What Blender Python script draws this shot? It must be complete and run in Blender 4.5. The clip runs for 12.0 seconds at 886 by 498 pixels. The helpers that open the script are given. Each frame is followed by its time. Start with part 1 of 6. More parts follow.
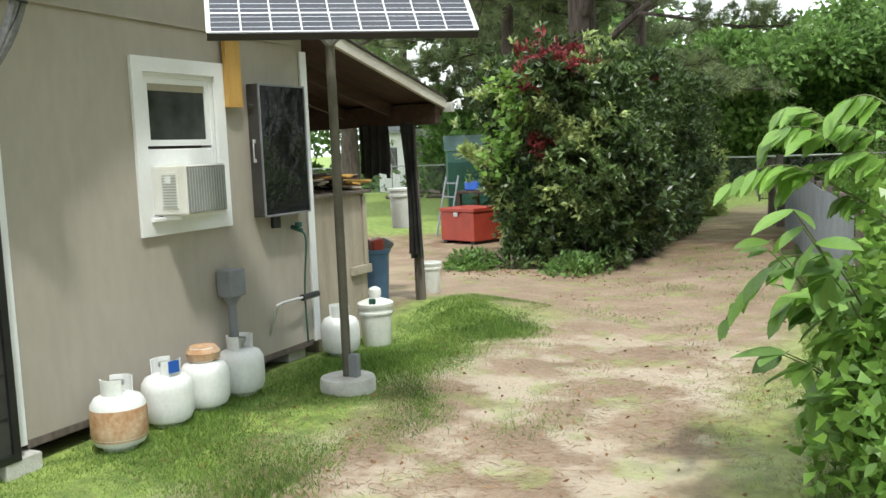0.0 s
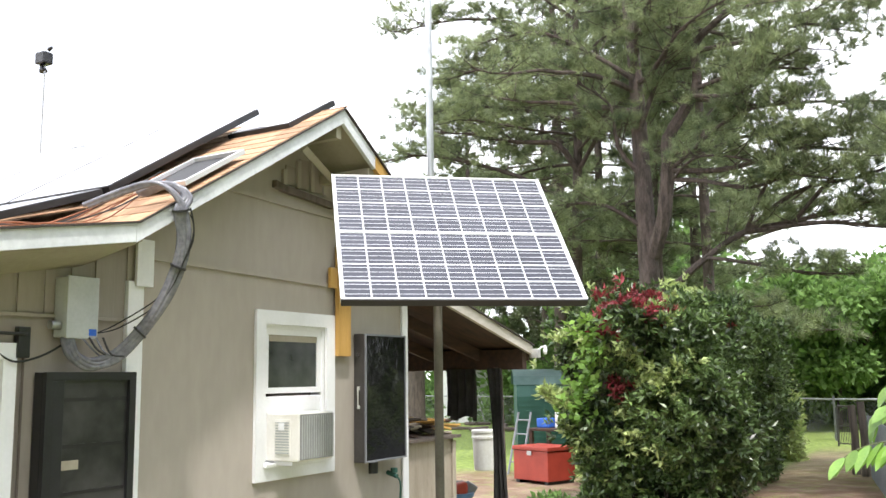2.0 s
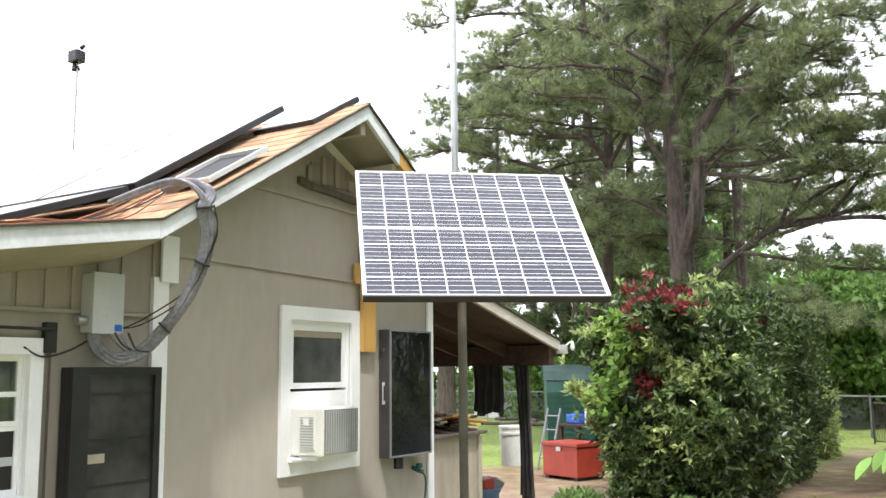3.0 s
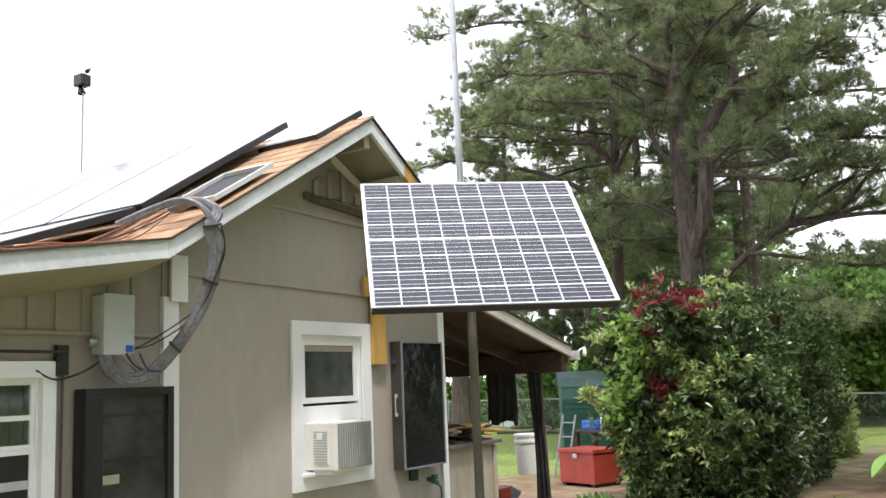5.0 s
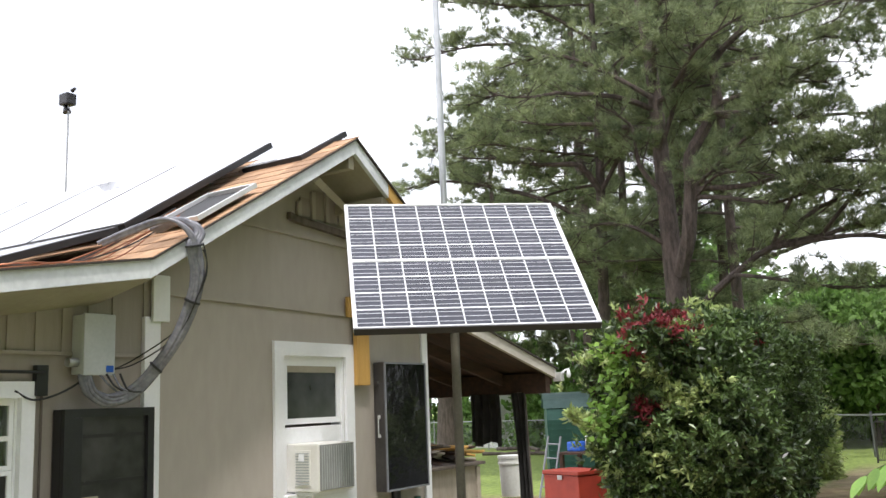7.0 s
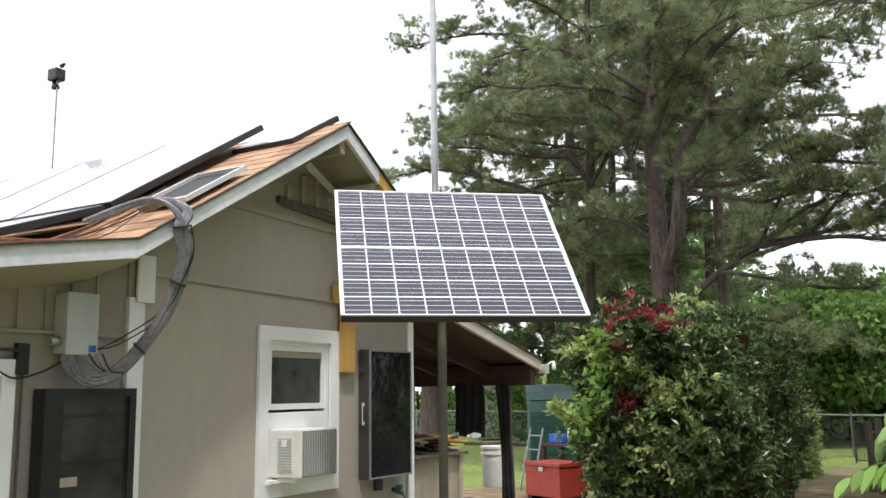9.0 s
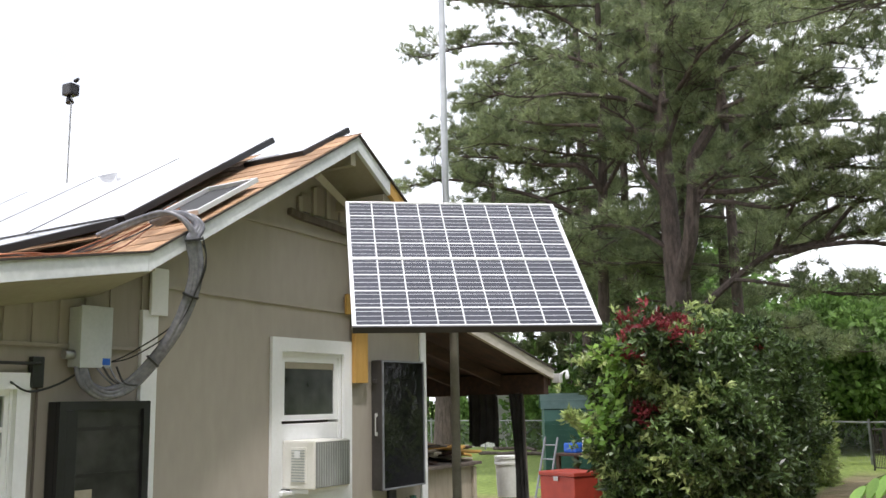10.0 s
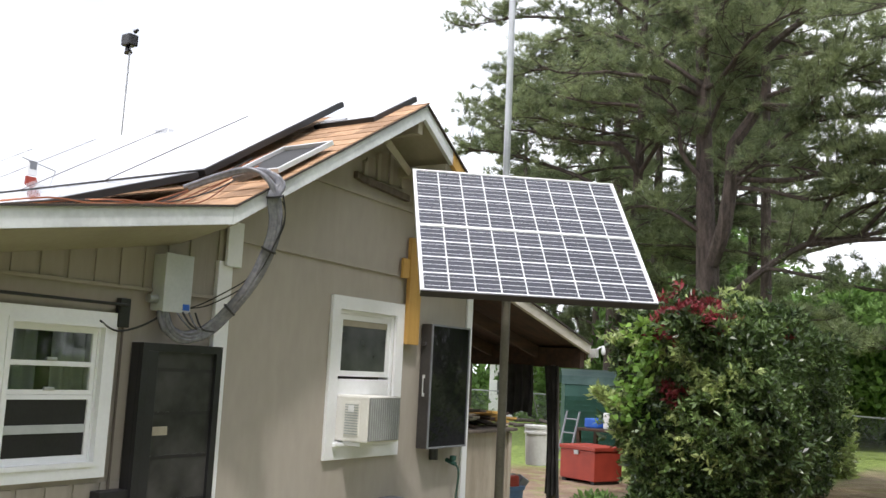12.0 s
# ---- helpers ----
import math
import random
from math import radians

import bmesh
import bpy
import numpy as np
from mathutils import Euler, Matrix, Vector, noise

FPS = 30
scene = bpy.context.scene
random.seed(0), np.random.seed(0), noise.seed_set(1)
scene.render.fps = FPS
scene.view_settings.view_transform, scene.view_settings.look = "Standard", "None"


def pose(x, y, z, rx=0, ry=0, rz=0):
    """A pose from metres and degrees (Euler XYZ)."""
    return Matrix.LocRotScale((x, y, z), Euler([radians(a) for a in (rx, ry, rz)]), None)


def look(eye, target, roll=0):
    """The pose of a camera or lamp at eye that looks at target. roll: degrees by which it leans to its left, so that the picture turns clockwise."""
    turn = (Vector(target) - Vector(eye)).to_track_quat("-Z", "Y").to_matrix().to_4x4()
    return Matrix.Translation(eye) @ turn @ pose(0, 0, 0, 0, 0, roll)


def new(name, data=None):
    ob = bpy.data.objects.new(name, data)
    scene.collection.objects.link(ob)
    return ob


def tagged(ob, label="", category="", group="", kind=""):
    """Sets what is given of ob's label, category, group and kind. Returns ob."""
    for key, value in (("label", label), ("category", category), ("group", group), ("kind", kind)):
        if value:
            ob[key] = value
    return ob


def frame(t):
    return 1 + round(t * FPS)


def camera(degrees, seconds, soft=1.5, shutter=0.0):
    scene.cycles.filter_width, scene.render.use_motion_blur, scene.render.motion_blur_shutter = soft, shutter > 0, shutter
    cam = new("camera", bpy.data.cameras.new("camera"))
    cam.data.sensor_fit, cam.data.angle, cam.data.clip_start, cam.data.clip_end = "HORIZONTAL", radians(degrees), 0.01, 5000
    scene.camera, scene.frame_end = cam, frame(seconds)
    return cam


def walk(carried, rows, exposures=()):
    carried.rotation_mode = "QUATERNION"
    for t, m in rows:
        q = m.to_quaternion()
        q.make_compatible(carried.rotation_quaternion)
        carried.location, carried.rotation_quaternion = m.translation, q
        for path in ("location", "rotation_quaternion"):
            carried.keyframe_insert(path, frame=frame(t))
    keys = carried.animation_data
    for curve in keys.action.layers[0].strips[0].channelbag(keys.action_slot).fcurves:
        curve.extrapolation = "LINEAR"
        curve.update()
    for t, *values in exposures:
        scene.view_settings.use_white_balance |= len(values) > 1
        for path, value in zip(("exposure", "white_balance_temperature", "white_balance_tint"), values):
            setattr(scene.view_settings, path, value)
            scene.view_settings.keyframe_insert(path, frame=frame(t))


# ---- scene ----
cam = camera(52.0, 12.0)
PATH = [
    (0, (4.493, -3.558, 1.791), (3.602, -1.78, 1.575), -2.4),
    (0.5, (4.408, -3.554, 1.816), (3.509, -1.772, 1.677), -2.0),
    (1, (4.364, -3.603, 1.912), (3.478, -1.811, 1.92), 0.5),
    (1.5, (4.37, -3.813, 1.988), (3.317, -2.127, 2.205), -2.7),
    (2, (4.357, -3.967, 1.998), (3.371, -2.25, 2.278), -0.8),
    (2.5, (4.382, -3.934, 2.002), (3.343, -2.245, 2.265), -0.3),
    (4.5, (4.42, -3.93, 2.01), (3.369, -2.254, 2.303), -1.0),
    (5, (4.425, -3.928, 2.003), (3.361, -2.26, 2.296), -2.4),
    (5.5, (4.431, -3.924, 2.012), (3.397, -2.241, 2.329), -2.6),
    (6, (4.432, -3.917, 2.008), (3.347, -2.263, 2.3), -2.0),
    (6.5, (4.454, -3.922, 2.01), (3.378, -2.264, 2.315), -2.8),
    (7, (4.454, -3.927, 2.004), (3.42, -2.249, 2.34), -2.3),
    (9, (4.416, -3.897, 2.012), (3.403, -2.201, 2.323), -0.7),
    (9.5, (4.419, -3.919, 2.01), (3.408, -2.223, 2.329), -0.9),
    (10, (4.437, -3.901, 2.015), (3.401, -2.223, 2.347), -1.1),
    (10.5, (4.449, -3.894, 2.009), (3.396, -2.227, 2.342), -0.5),
    (11, (4.45, -3.9, 2.002), (3.383, -2.232, 2.288), 0.6),
    (11.5, (4.401, -4.022, 1.992), (3.294, -2.379, 2.262), 1.3),
    (12, (4.314, -4.227, 1.981), (3.233, -2.565, 2.245), 2.8),
]
EXPOSURE = [(0, 0.39, 6300, 4), (0.5, 0.43, 6300, 5), (1.0, 0.62, 6350, 8), (1.5, 0.77, 6350, 11), (2.0, 0.84, 6300, 13), (2.5, 0.83, 6300, 13), (4.5, 0.46, 6300, 14), (5.5, 0.36, 6300, 14), (7.0, 0.29, 6300, 14), (9.0, 0.15, 6300, 14), (12.0, 0.15, 6300, 14)]
walk(cam, [(t, look(eye, target, roll)) for t, eye, target, roll in PATH], EXPOSURE)

# ---- sky, sun, exposure ----
SUN = Vector((0.31, -0.33, 0.90)).normalized()
world = bpy.data.worlds.new("sky")
scene.world = world
world.use_nodes = True
wn, wl = world.node_tree.nodes, world.node_tree.links
sky = wn.new("ShaderNodeTexSky")
sky.sky_type, sky.sun_disc = "NISHITA", False
sky.sun_elevation = math.asin(SUN.z)
sky.sun_rotation = math.atan2(SUN.x, SUN.y)
sky.dust_density, sky.air_density, sky.ozone_density = 3.0, 1.0, 1.0
wc = wn.new("ShaderNodeTexCoord")
wm = wn.new("ShaderNodeMapping")
wm.inputs["Scale"].default_value = (1.0, 1.0, 2.6)
wno = wn.new("ShaderNodeTexNoise")
wno.inputs["Scale"].default_value, wno.inputs["Detail"].default_value = 2.2, 7.0
wr = wn.new("ShaderNodeValToRGB")
wr.color_ramp.elements[0].position, wr.color_ramp.elements[0].color = 0.34, (0.50, 0.50, 0.50, 1)
wr.color_ramp.elements[1].position, wr.color_ramp.elements[1].color = 0.52, (1, 1, 1, 1)
wx = wn.new("ShaderNodeMix")
wx.data_type = "RGBA"
wx.inputs["B"].default_value = (16.5, 16.8, 17.2, 1)
wl.new(wc.outputs["Generated"], wm.inputs["Vector"])
wl.new(wm.outputs["Vector"], wno.inputs["Vector"])
wl.new(wno.outputs["Fac"], wr.inputs["Fac"])
wl.new(wr.outputs["Color"], wx.inputs["Factor"])
wl.new(sky.outputs["Color"], wx.inputs["A"])
wbg = wn["Background"]
wl.new(wx.outputs["Result"], wbg.inputs["Color"])
wbg.inputs["Strength"].default_value = 0.10

sun_data = bpy.data.lights.new("sun", "SUN")
sun_data.energy, sun_data.angle, sun_data.color = 2.6, radians(4.0), (1.0, 0.95, 0.88)
sun_ob = new("sun", sun_data)
sun_ob.matrix_world = look(tuple(SUN * 40), (0, 0, 0))


# ---- materials ----
def mat(name, c1, c2=None, rough=0.7, metal=0.0, scale=6.0, fine=60.0, bump=0.15, spec=0.5, stretch=(1, 1, 1), vary=0.0, dist=0.01, coat=0.0):
    """Two colours mixed by a coarse and a fine noise, with a bump from the fine one."""
    m = bpy.data.materials.new(name)
    m.use_nodes = True
    n, l = m.node_tree.nodes, m.node_tree.links
    b = n["Principled BSDF"]
    c2 = c2 or tuple(v * 0.8 for v in c1)
    tc, mp = n.new("ShaderNodeTexCoord"), n.new("ShaderNodeMapping")
    mp.inputs["Scale"].default_value = stretch
    l.new(tc.outputs["Object"], mp.inputs["Vector"])
    big, small = n.new("ShaderNodeTexNoise"), n.new("ShaderNodeTexNoise")
    for node, sc in ((big, scale), (small, fine)):
        node.inputs["Scale"].default_value, node.inputs["Detail"].default_value = sc, 5.0
        l.new(mp.outputs["Vector"], node.inputs["Vector"])
    mixer = n.new("ShaderNodeMath")
    mixer.operation = "MULTIPLY_ADD"
    mixer.inputs[1].default_value = 0.35
    l.new(small.outputs["Fac"], mixer.inputs[0])
    half = n.new("ShaderNodeMath")
    half.operation = "MULTIPLY"
    half.inputs[1].default_value = 0.65
    l.new(big.outputs["Fac"], half.inputs[0])
    l.new(half.outputs[0], mixer.inputs[2])
    ramp = n.new("ShaderNodeValToRGB")
    ramp.color_ramp.elements[0].position, ramp.color_ramp.elements[1].position = 0.36, 0.64
    ramp.color_ramp.elements[0].color, ramp.color_ramp.elements[1].color = (*c2, 1), (*c1, 1)
    l.new(mixer.outputs[0], ramp.inputs["Fac"])
    colour = ramp.outputs["Color"]
    if vary:
        info, hsv = n.new("ShaderNodeObjectInfo"), n.new("ShaderNodeHueSaturation")
        geo, add = n.new("ShaderNodeNewGeometry"), n.new("ShaderNodeMath")
        l.new(info.outputs["Random"], add.inputs[0])
        l.new(geo.outputs["Random Per Island"], add.inputs[1])
        wrap = n.new("ShaderNodeMath")
        wrap.operation = "FRACT"
        l.new(add.outputs[0], wrap.inputs[0])
        mr = n.new("ShaderNodeMapRange")
        mr.inputs["To Min"].default_value, mr.inputs["To Max"].default_value = 1 - vary, 1 + vary
        l.new(wrap.outputs[0], mr.inputs["Value"])
        l.new(mr.outputs["Result"], hsv.inputs["Value"])
        l.new(colour, hsv.inputs["Color"])
        colour = hsv.outputs["Color"]
    l.new(colour, b.inputs["Base Color"])
    b.inputs["Roughness"].default_value, b.inputs["Metallic"].default_value = rough, metal
    b.inputs["Specular IOR Level"].default_value = spec
    b.inputs["Coat Weight"].default_value = coat
    if bump:
        bp = n.new("ShaderNodeBump")
        bp.inputs["Strength"].default_value, bp.inputs["Distance"].default_value = bump, dist
        l.new(small.outputs["Fac"], bp.inputs["Height"])
        l.new(bp.outputs["Normal"], b.inputs["Normal"])
    return m


def leaf_mat(name, c1, c2, rough=0.45, vary=0.35, through_light=0.3):
    m = mat(name, c1, c2, rough=rough, scale=1.5, fine=9.0, bump=0.0, vary=vary)
    n, l = m.node_tree.nodes, m.node_tree.links
    b, out = n["Principled BSDF"], n["Material Output"]
    tr, mx = n.new("ShaderNodeBsdfTranslucent"), n.new("ShaderNodeMixShader")
    src = b.inputs["Base Color"].links[0].from_socket
    l.new(src, tr.inputs["Color"])
    mx.inputs["Fac"].default_value = through_light
    l.new(b.outputs[0], mx.inputs[1])
    l.new(tr.outputs[0], mx.inputs[2])
    l.new(mx.outputs[0], out.inputs["Surface"])
    return m




M_WALL = mat("painted_board", (0.402, 0.364, 0.316), (0.342, 0.308, 0.264), rough=0.75, scale=1.1, fine=14, bump=0.12, stretch=(1, 1, 0.35))
M_SIDING = mat("painted_siding", (0.335, 0.297, 0.258), (0.275, 0.242, 0.208), rough=0.8, scale=2.0, fine=25, bump=0.25, stretch=(1, 1, 0.2))
M_SOFFIT = mat("soffit_paint", (0.37, 0.335, 0.26), (0.30, 0.27, 0.205), rough=0.8, scale=2, fine=30)
M_WHITE = mat("white_paint", (0.82, 0.83, 0.85), (0.75, 0.76, 0.775), rough=0.55, scale=3, fine=40, bump=0.1)
M_FASCIA = mat("weathered_white_paint", (0.66, 0.685, 0.70), (0.50, 0.52, 0.535), rough=0.6, scale=4, fine=30, bump=0.15)
M_PORCHTRIM = mat("weathered_porch_paint", (0.56, 0.53, 0.47), (0.38, 0.35, 0.30), rough=0.75, scale=4, fine=30, bump=0.2, stretch=(1, 0.3, 1))
M_CURTAIN = mat("grey_curtain", (0.62, 0.62, 0.64), (0.46, 0.46, 0.48), rough=0.9, scale=4, fine=60, bump=0.1)
M_SHINGLE = mat("tan_shingle", (0.52, 0.335, 0.205), (0.35, 0.205, 0.115), rough=0.9, scale=5, fine=120, bump=0.5, vary=0.25)
# Roof edge colour, also the near-black standing for shade under and inside the house
M_DRIP_SHADE = mat("dark_roof_edge", (0.05, 0.04, 0.035), (0.03, 0.025, 0.02), rough=0.85, fine=80)
M_YELLOW = mat("new_yellow_lumber", (0.55, 0.33, 0.09), (0.42, 0.24, 0.06), rough=0.65, scale=3, fine=40, stretch=(6, 6, 0.6))
M_DARKWOOD = mat("dark_stained_wood", (0.075, 0.036, 0.022), (0.030, 0.017, 0.012), rough=0.8, scale=3, fine=40, stretch=(6, 0.6, 6))
M_GREYWOOD = mat("weathered_grey_wood", (0.16, 0.13, 0.11), (0.08, 0.065, 0.055), rough=0.9, scale=4, fine=50, stretch=(5, 5, 0.5), bump=0.4)
M_PLY = mat("weathered_plywood", (0.40, 0.35, 0.28), (0.27, 0.23, 0.18), rough=0.85, scale=3, fine=35, stretch=(3, 3, 0.4), bump=0.3)
M_BLACK = mat("black_frame", (0.018, 0.018, 0.02), (0.010, 0.010, 0.011), rough=0.4, fine=90, bump=0.05)
M_GALV = mat("galvanised_steel", (0.55, 0.56, 0.57), (0.42, 0.43, 0.44), rough=0.38, metal=0.9, scale=9, fine=70, bump=0.05)
M_POLE = mat("dull_steel_pole", (0.18, 0.165, 0.14), (0.12, 0.11, 0.09), rough=0.6, metal=0.5, scale=5, fine=60, bump=0.1)
M_ALU = mat("aluminium_frame", (0.78, 0.78, 0.78), (0.68, 0.68, 0.69), rough=0.35, metal=0.6, fine=90, bump=0.03)
M_CELL = mat("solar_cell", (0.034, 0.036, 0.052), (0.026, 0.028, 0.040), rough=0.14, scale=10, fine=200, bump=0.0, vary=0.15)
M_BACKSHEET = mat("white_backsheet", (0.75, 0.76, 0.78), (0.68, 0.69, 0.72), rough=0.4, bump=0.0)
M_BUSBAR = mat("silver_ribbon", (0.62, 0.63, 0.66), (0.5, 0.51, 0.54), rough=0.3, metal=0.5, bump=0.0)
# Pale base colour stands in for bright sky mirrored in the array
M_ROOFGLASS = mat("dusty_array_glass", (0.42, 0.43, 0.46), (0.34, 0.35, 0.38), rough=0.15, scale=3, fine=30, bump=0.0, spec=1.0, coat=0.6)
M_DARKGLASS = mat("window_glass", (0.075, 0.082, 0.076), (0.018, 0.02, 0.018), rough=0.16, scale=2.2, fine=5, bump=0.0)
M_CLEAR = bpy.data.materials.new("clear_pane")
M_CLEAR.use_nodes = True
cn, cl = M_CLEAR.node_tree.nodes, M_CLEAR.node_tree.links
see, shine, blend = cn.new("ShaderNodeBsdfTransparent"), cn.new("ShaderNodeBsdfGlossy"), cn.new("ShaderNodeMixShader")
see.inputs["Color"].default_value = (0.72, 0.75, 0.73, 1)
shine.inputs["Roughness"].default_value = 0.03
blend.inputs["Fac"].default_value = 0.045
cl.new(see.outputs[0], blend.inputs[1])
cl.new(shine.outputs[0], blend.inputs[2])
cl.new(blend.outputs[0], cn["Material Output"].inputs["Surface"])
M_BLACKGLASS = mat("dark_screen", (0.02, 0.018, 0.02), (0.010, 0.009, 0.010), rough=0.4, scale=3, fine=60, bump=0.05)
M_HEATGLASS = mat("collector_glazing", (0.012, 0.012, 0.013), (0.005, 0.005, 0.006), rough=0.10, scale=2.5, fine=3, bump=0.2, dist=0.1, spec=0.28)
# Grey mottling in the colour imitates smeary reflections on the dark glazing
M_SMEARGLASS = mat("dusty_dark_glazing", (0.060, 0.058, 0.056), (0.014, 0.014, 0.014), rough=0.30, scale=3.0, fine=8, bump=0.1, dist=0.02, spec=0.4)
M_GREYMETAL = mat("grey_painted_metal", (0.23, 0.24, 0.265), (0.17, 0.18, 0.20), rough=0.5, fine=60, bump=0.05)
M_DARKMETAL = mat("dull_dark_metal", (0.075, 0.07, 0.068), (0.045, 0.042, 0.04), rough=0.5, metal=0.2, scale=4, fine=50, bump=0.08)
M_BOXGREY = mat("pale_grey_enclosure", (0.47, 0.49, 0.49), (0.40, 0.42, 0.42), rough=0.45, fine=50, bump=0.03)
M_COPPER = mat("copper_wire", (0.30, 0.12, 0.06), (0.18, 0.07, 0.035), rough=0.4, metal=0.5, bump=0.0)
M_CLOTH = mat("dark_grey_cloth", (0.075, 0.07, 0.068), (0.04, 0.037, 0.036), rough=0.9, scale=6, fine=90, bump=0.3)
M_PVC = mat("grey_cable_jacket", (0.22, 0.22, 0.245), (0.10, 0.10, 0.12), rough=0.26, scale=5, fine=40, bump=0.05)
M_RUBBER = mat("black_rubber", (0.02, 0.02, 0.022), (0.012, 0.012, 0.013), rough=0.6, fine=60, bump=0.05)
M_ACWHITE = mat("off_white_plastic", (0.80, 0.79, 0.75), (0.72, 0.71, 0.66), rough=0.5, fine=50, bump=0.03)
M_COIL = mat("condenser_fins", (0.33, 0.33, 0.325), (0.25, 0.25, 0.245), rough=0.5, metal=0.4, fine=150, bump=0.3)
M_TANK = mat("white_tank_paint", (0.78, 0.79, 0.79), (0.66, 0.67, 0.66), rough=0.45, scale=5, fine=40, bump=0.05)
M_RUST = mat("rusty_tank_paint", (0.60, 0.45, 0.32), (0.36, 0.17, 0.06), rough=0.75, scale=6, fine=40, bump=0.2)
M_CONCRETE = mat("pale_concrete", (0.55, 0.54, 0.51), (0.40, 0.39, 0.36), rough=0.9, scale=9, fine=70, bump=0.4)
M_BUCKET = mat("white_bucket_plastic", (0.76, 0.77, 0.75), (0.62, 0.62, 0.58), rough=0.4, scale=6, fine=40, bump=0.03)
M_BLUE = mat("faded_blue_plastic", (0.10, 0.19, 0.33), (0.07, 0.13, 0.24), rough=0.5, scale=4, fine=30, bump=0.04)
M_BRIGHTBLUE = mat("bright_blue_plastic", (0.03, 0.13, 0.55), (0.02, 0.09, 0.4), rough=0.4, bump=0.0)
M_RED = mat("red_painted_metal", (0.36, 0.050, 0.028), (0.25, 0.032, 0.02), rough=0.5, scale=4, fine=50, bump=0.08)
M_GREENMETAL = mat("green_sheet_metal", (0.035, 0.11, 0.085), (0.02, 0.075, 0.06), rough=0.5, metal=0.2, scale=3, fine=40, bump=0.05)
M_PALEGREEN = mat("pale_green_metal", (0.22, 0.33, 0.31), (0.17, 0.27, 0.25), rough=0.45, metal=0.2, fine=40, bump=0.05)
M_BARK = mat("pine_bark", (0.135, 0.105, 0.090), (0.045, 0.035, 0.031), rough=0.95, scale=4, fine=18, bump=0.9, stretch=(3, 3, 0.7), dist=0.05)
M_NEEDLE = leaf_mat("pine_needles", (0.35, 0.405, 0.20), (0.105, 0.14, 0.075), rough=0.5, vary=0.5, through_light=0.45)
# Noise between bright and deep green puts lit clusters and dark gaps into colour
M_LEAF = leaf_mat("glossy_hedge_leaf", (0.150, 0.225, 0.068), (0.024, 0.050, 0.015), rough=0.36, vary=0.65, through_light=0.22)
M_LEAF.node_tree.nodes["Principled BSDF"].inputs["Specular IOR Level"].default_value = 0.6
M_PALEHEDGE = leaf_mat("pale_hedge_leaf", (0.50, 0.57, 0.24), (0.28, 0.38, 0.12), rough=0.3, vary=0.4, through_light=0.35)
M_REDLEAF = leaf_mat("red_new_leaf", (0.34, 0.055, 0.065), (0.20, 0.03, 0.036), rough=0.4, vary=0.35)
M_LIGHTLEAF = leaf_mat("light_green_leaf", (0.26, 0.41, 0.085), (0.16, 0.31, 0.06), rough=0.35, vary=0.35, through_light=0.4)
M_FARLEAF = leaf_mat("far_tree_leaf", (0.21, 0.35, 0.09), (0.105, 0.20, 0.052), rough=0.6, vary=0.4, through_light=0.45)
# Lighter copy of the far leaf, with sunlight put into its colour
M_BRIGHTFAR = leaf_mat("sunlit_tree_leaf", (0.23, 0.37, 0.095), (0.12, 0.225, 0.06), rough=0.6, vary=0.4, through_light=0.45)
M_GRASS = leaf_mat("grass_blade", (0.21, 0.32, 0.060), (0.11, 0.20, 0.04), rough=0.6, vary=0.4, through_light=0.4)
M_STEM = mat("green_stem", (0.14, 0.17, 0.06), (0.10, 0.11, 0.05), rough=0.7, bump=0.1)
M_STRAW = mat("pine_straw", (0.30, 0.17, 0.085), (0.16, 0.09, 0.05), rough=0.85, bump=0.0, vary=0.4)
M_FENCE = mat("grey_sheet_fence", (0.50, 0.52, 0.55), (0.38, 0.40, 0.43), rough=0.5, metal=0.2, scale=3, fine=30, bump=0.1)
M_WIRE = mat("chain_link_wire", (0.40, 0.41, 0.42), (0.3, 0.31, 0.32), rough=0.5, metal=0.6, bump=0.0)
M_SIDEHOUSE = mat("white_clapboard", (0.75, 0.75, 0.73), (0.66, 0.66, 0.64), rough=0.7, bump=0.05)
M_LITTER = leaf_mat("dry_leaf", (0.30, 0.16, 0.07), (0.20, 0.10, 0.05), rough=0.8, vary=0.4, through_light=0.1)


# ---- builders ----
def bx(bm, x0, x1, y0, y1, z0, z1, bevel=0.0, m=None):
    """A box, its edges bevelled, into bm."""
    made = bmesh.ops.create_cube(bm, size=1.0)["verts"]
    for v in made:
        v.co = Vector((x0 + (v.co.x + 0.5) * (x1 - x0), y0 + (v.co.y + 0.5) * (y1 - y0), z0 + (v.co.z + 0.5) * (z1 - z0)))
    if m is not None:
        bmesh.ops.transform(bm, matrix=m, verts=made)
    if bevel:
        edges = list({e for v in made for e in v.link_edges})
        bmesh.ops.bevel(bm, geom=edges, offset=bevel, segments=2, affect="EDGES", profile=0.6)
    return bm


def rod(bm, p0, p1, r0, r1=None, seg=10, caps=True):
    """A tapered round bar from p0 to p1."""
    p0, p1 = Vector(p0), Vector(p1)
    r1 = r0 if r1 is None else r1
    d = (p1 - p0)
    q = d.to_track_quat("Z", "Y").to_matrix().to_4x4()
    bmesh.ops.create_cone(bm, cap_ends=caps, segments=seg, radius1=r0, radius2=r1, depth=d.length, matrix=Matrix.Translation((p0 + p1) / 2) @ q)
    return bm


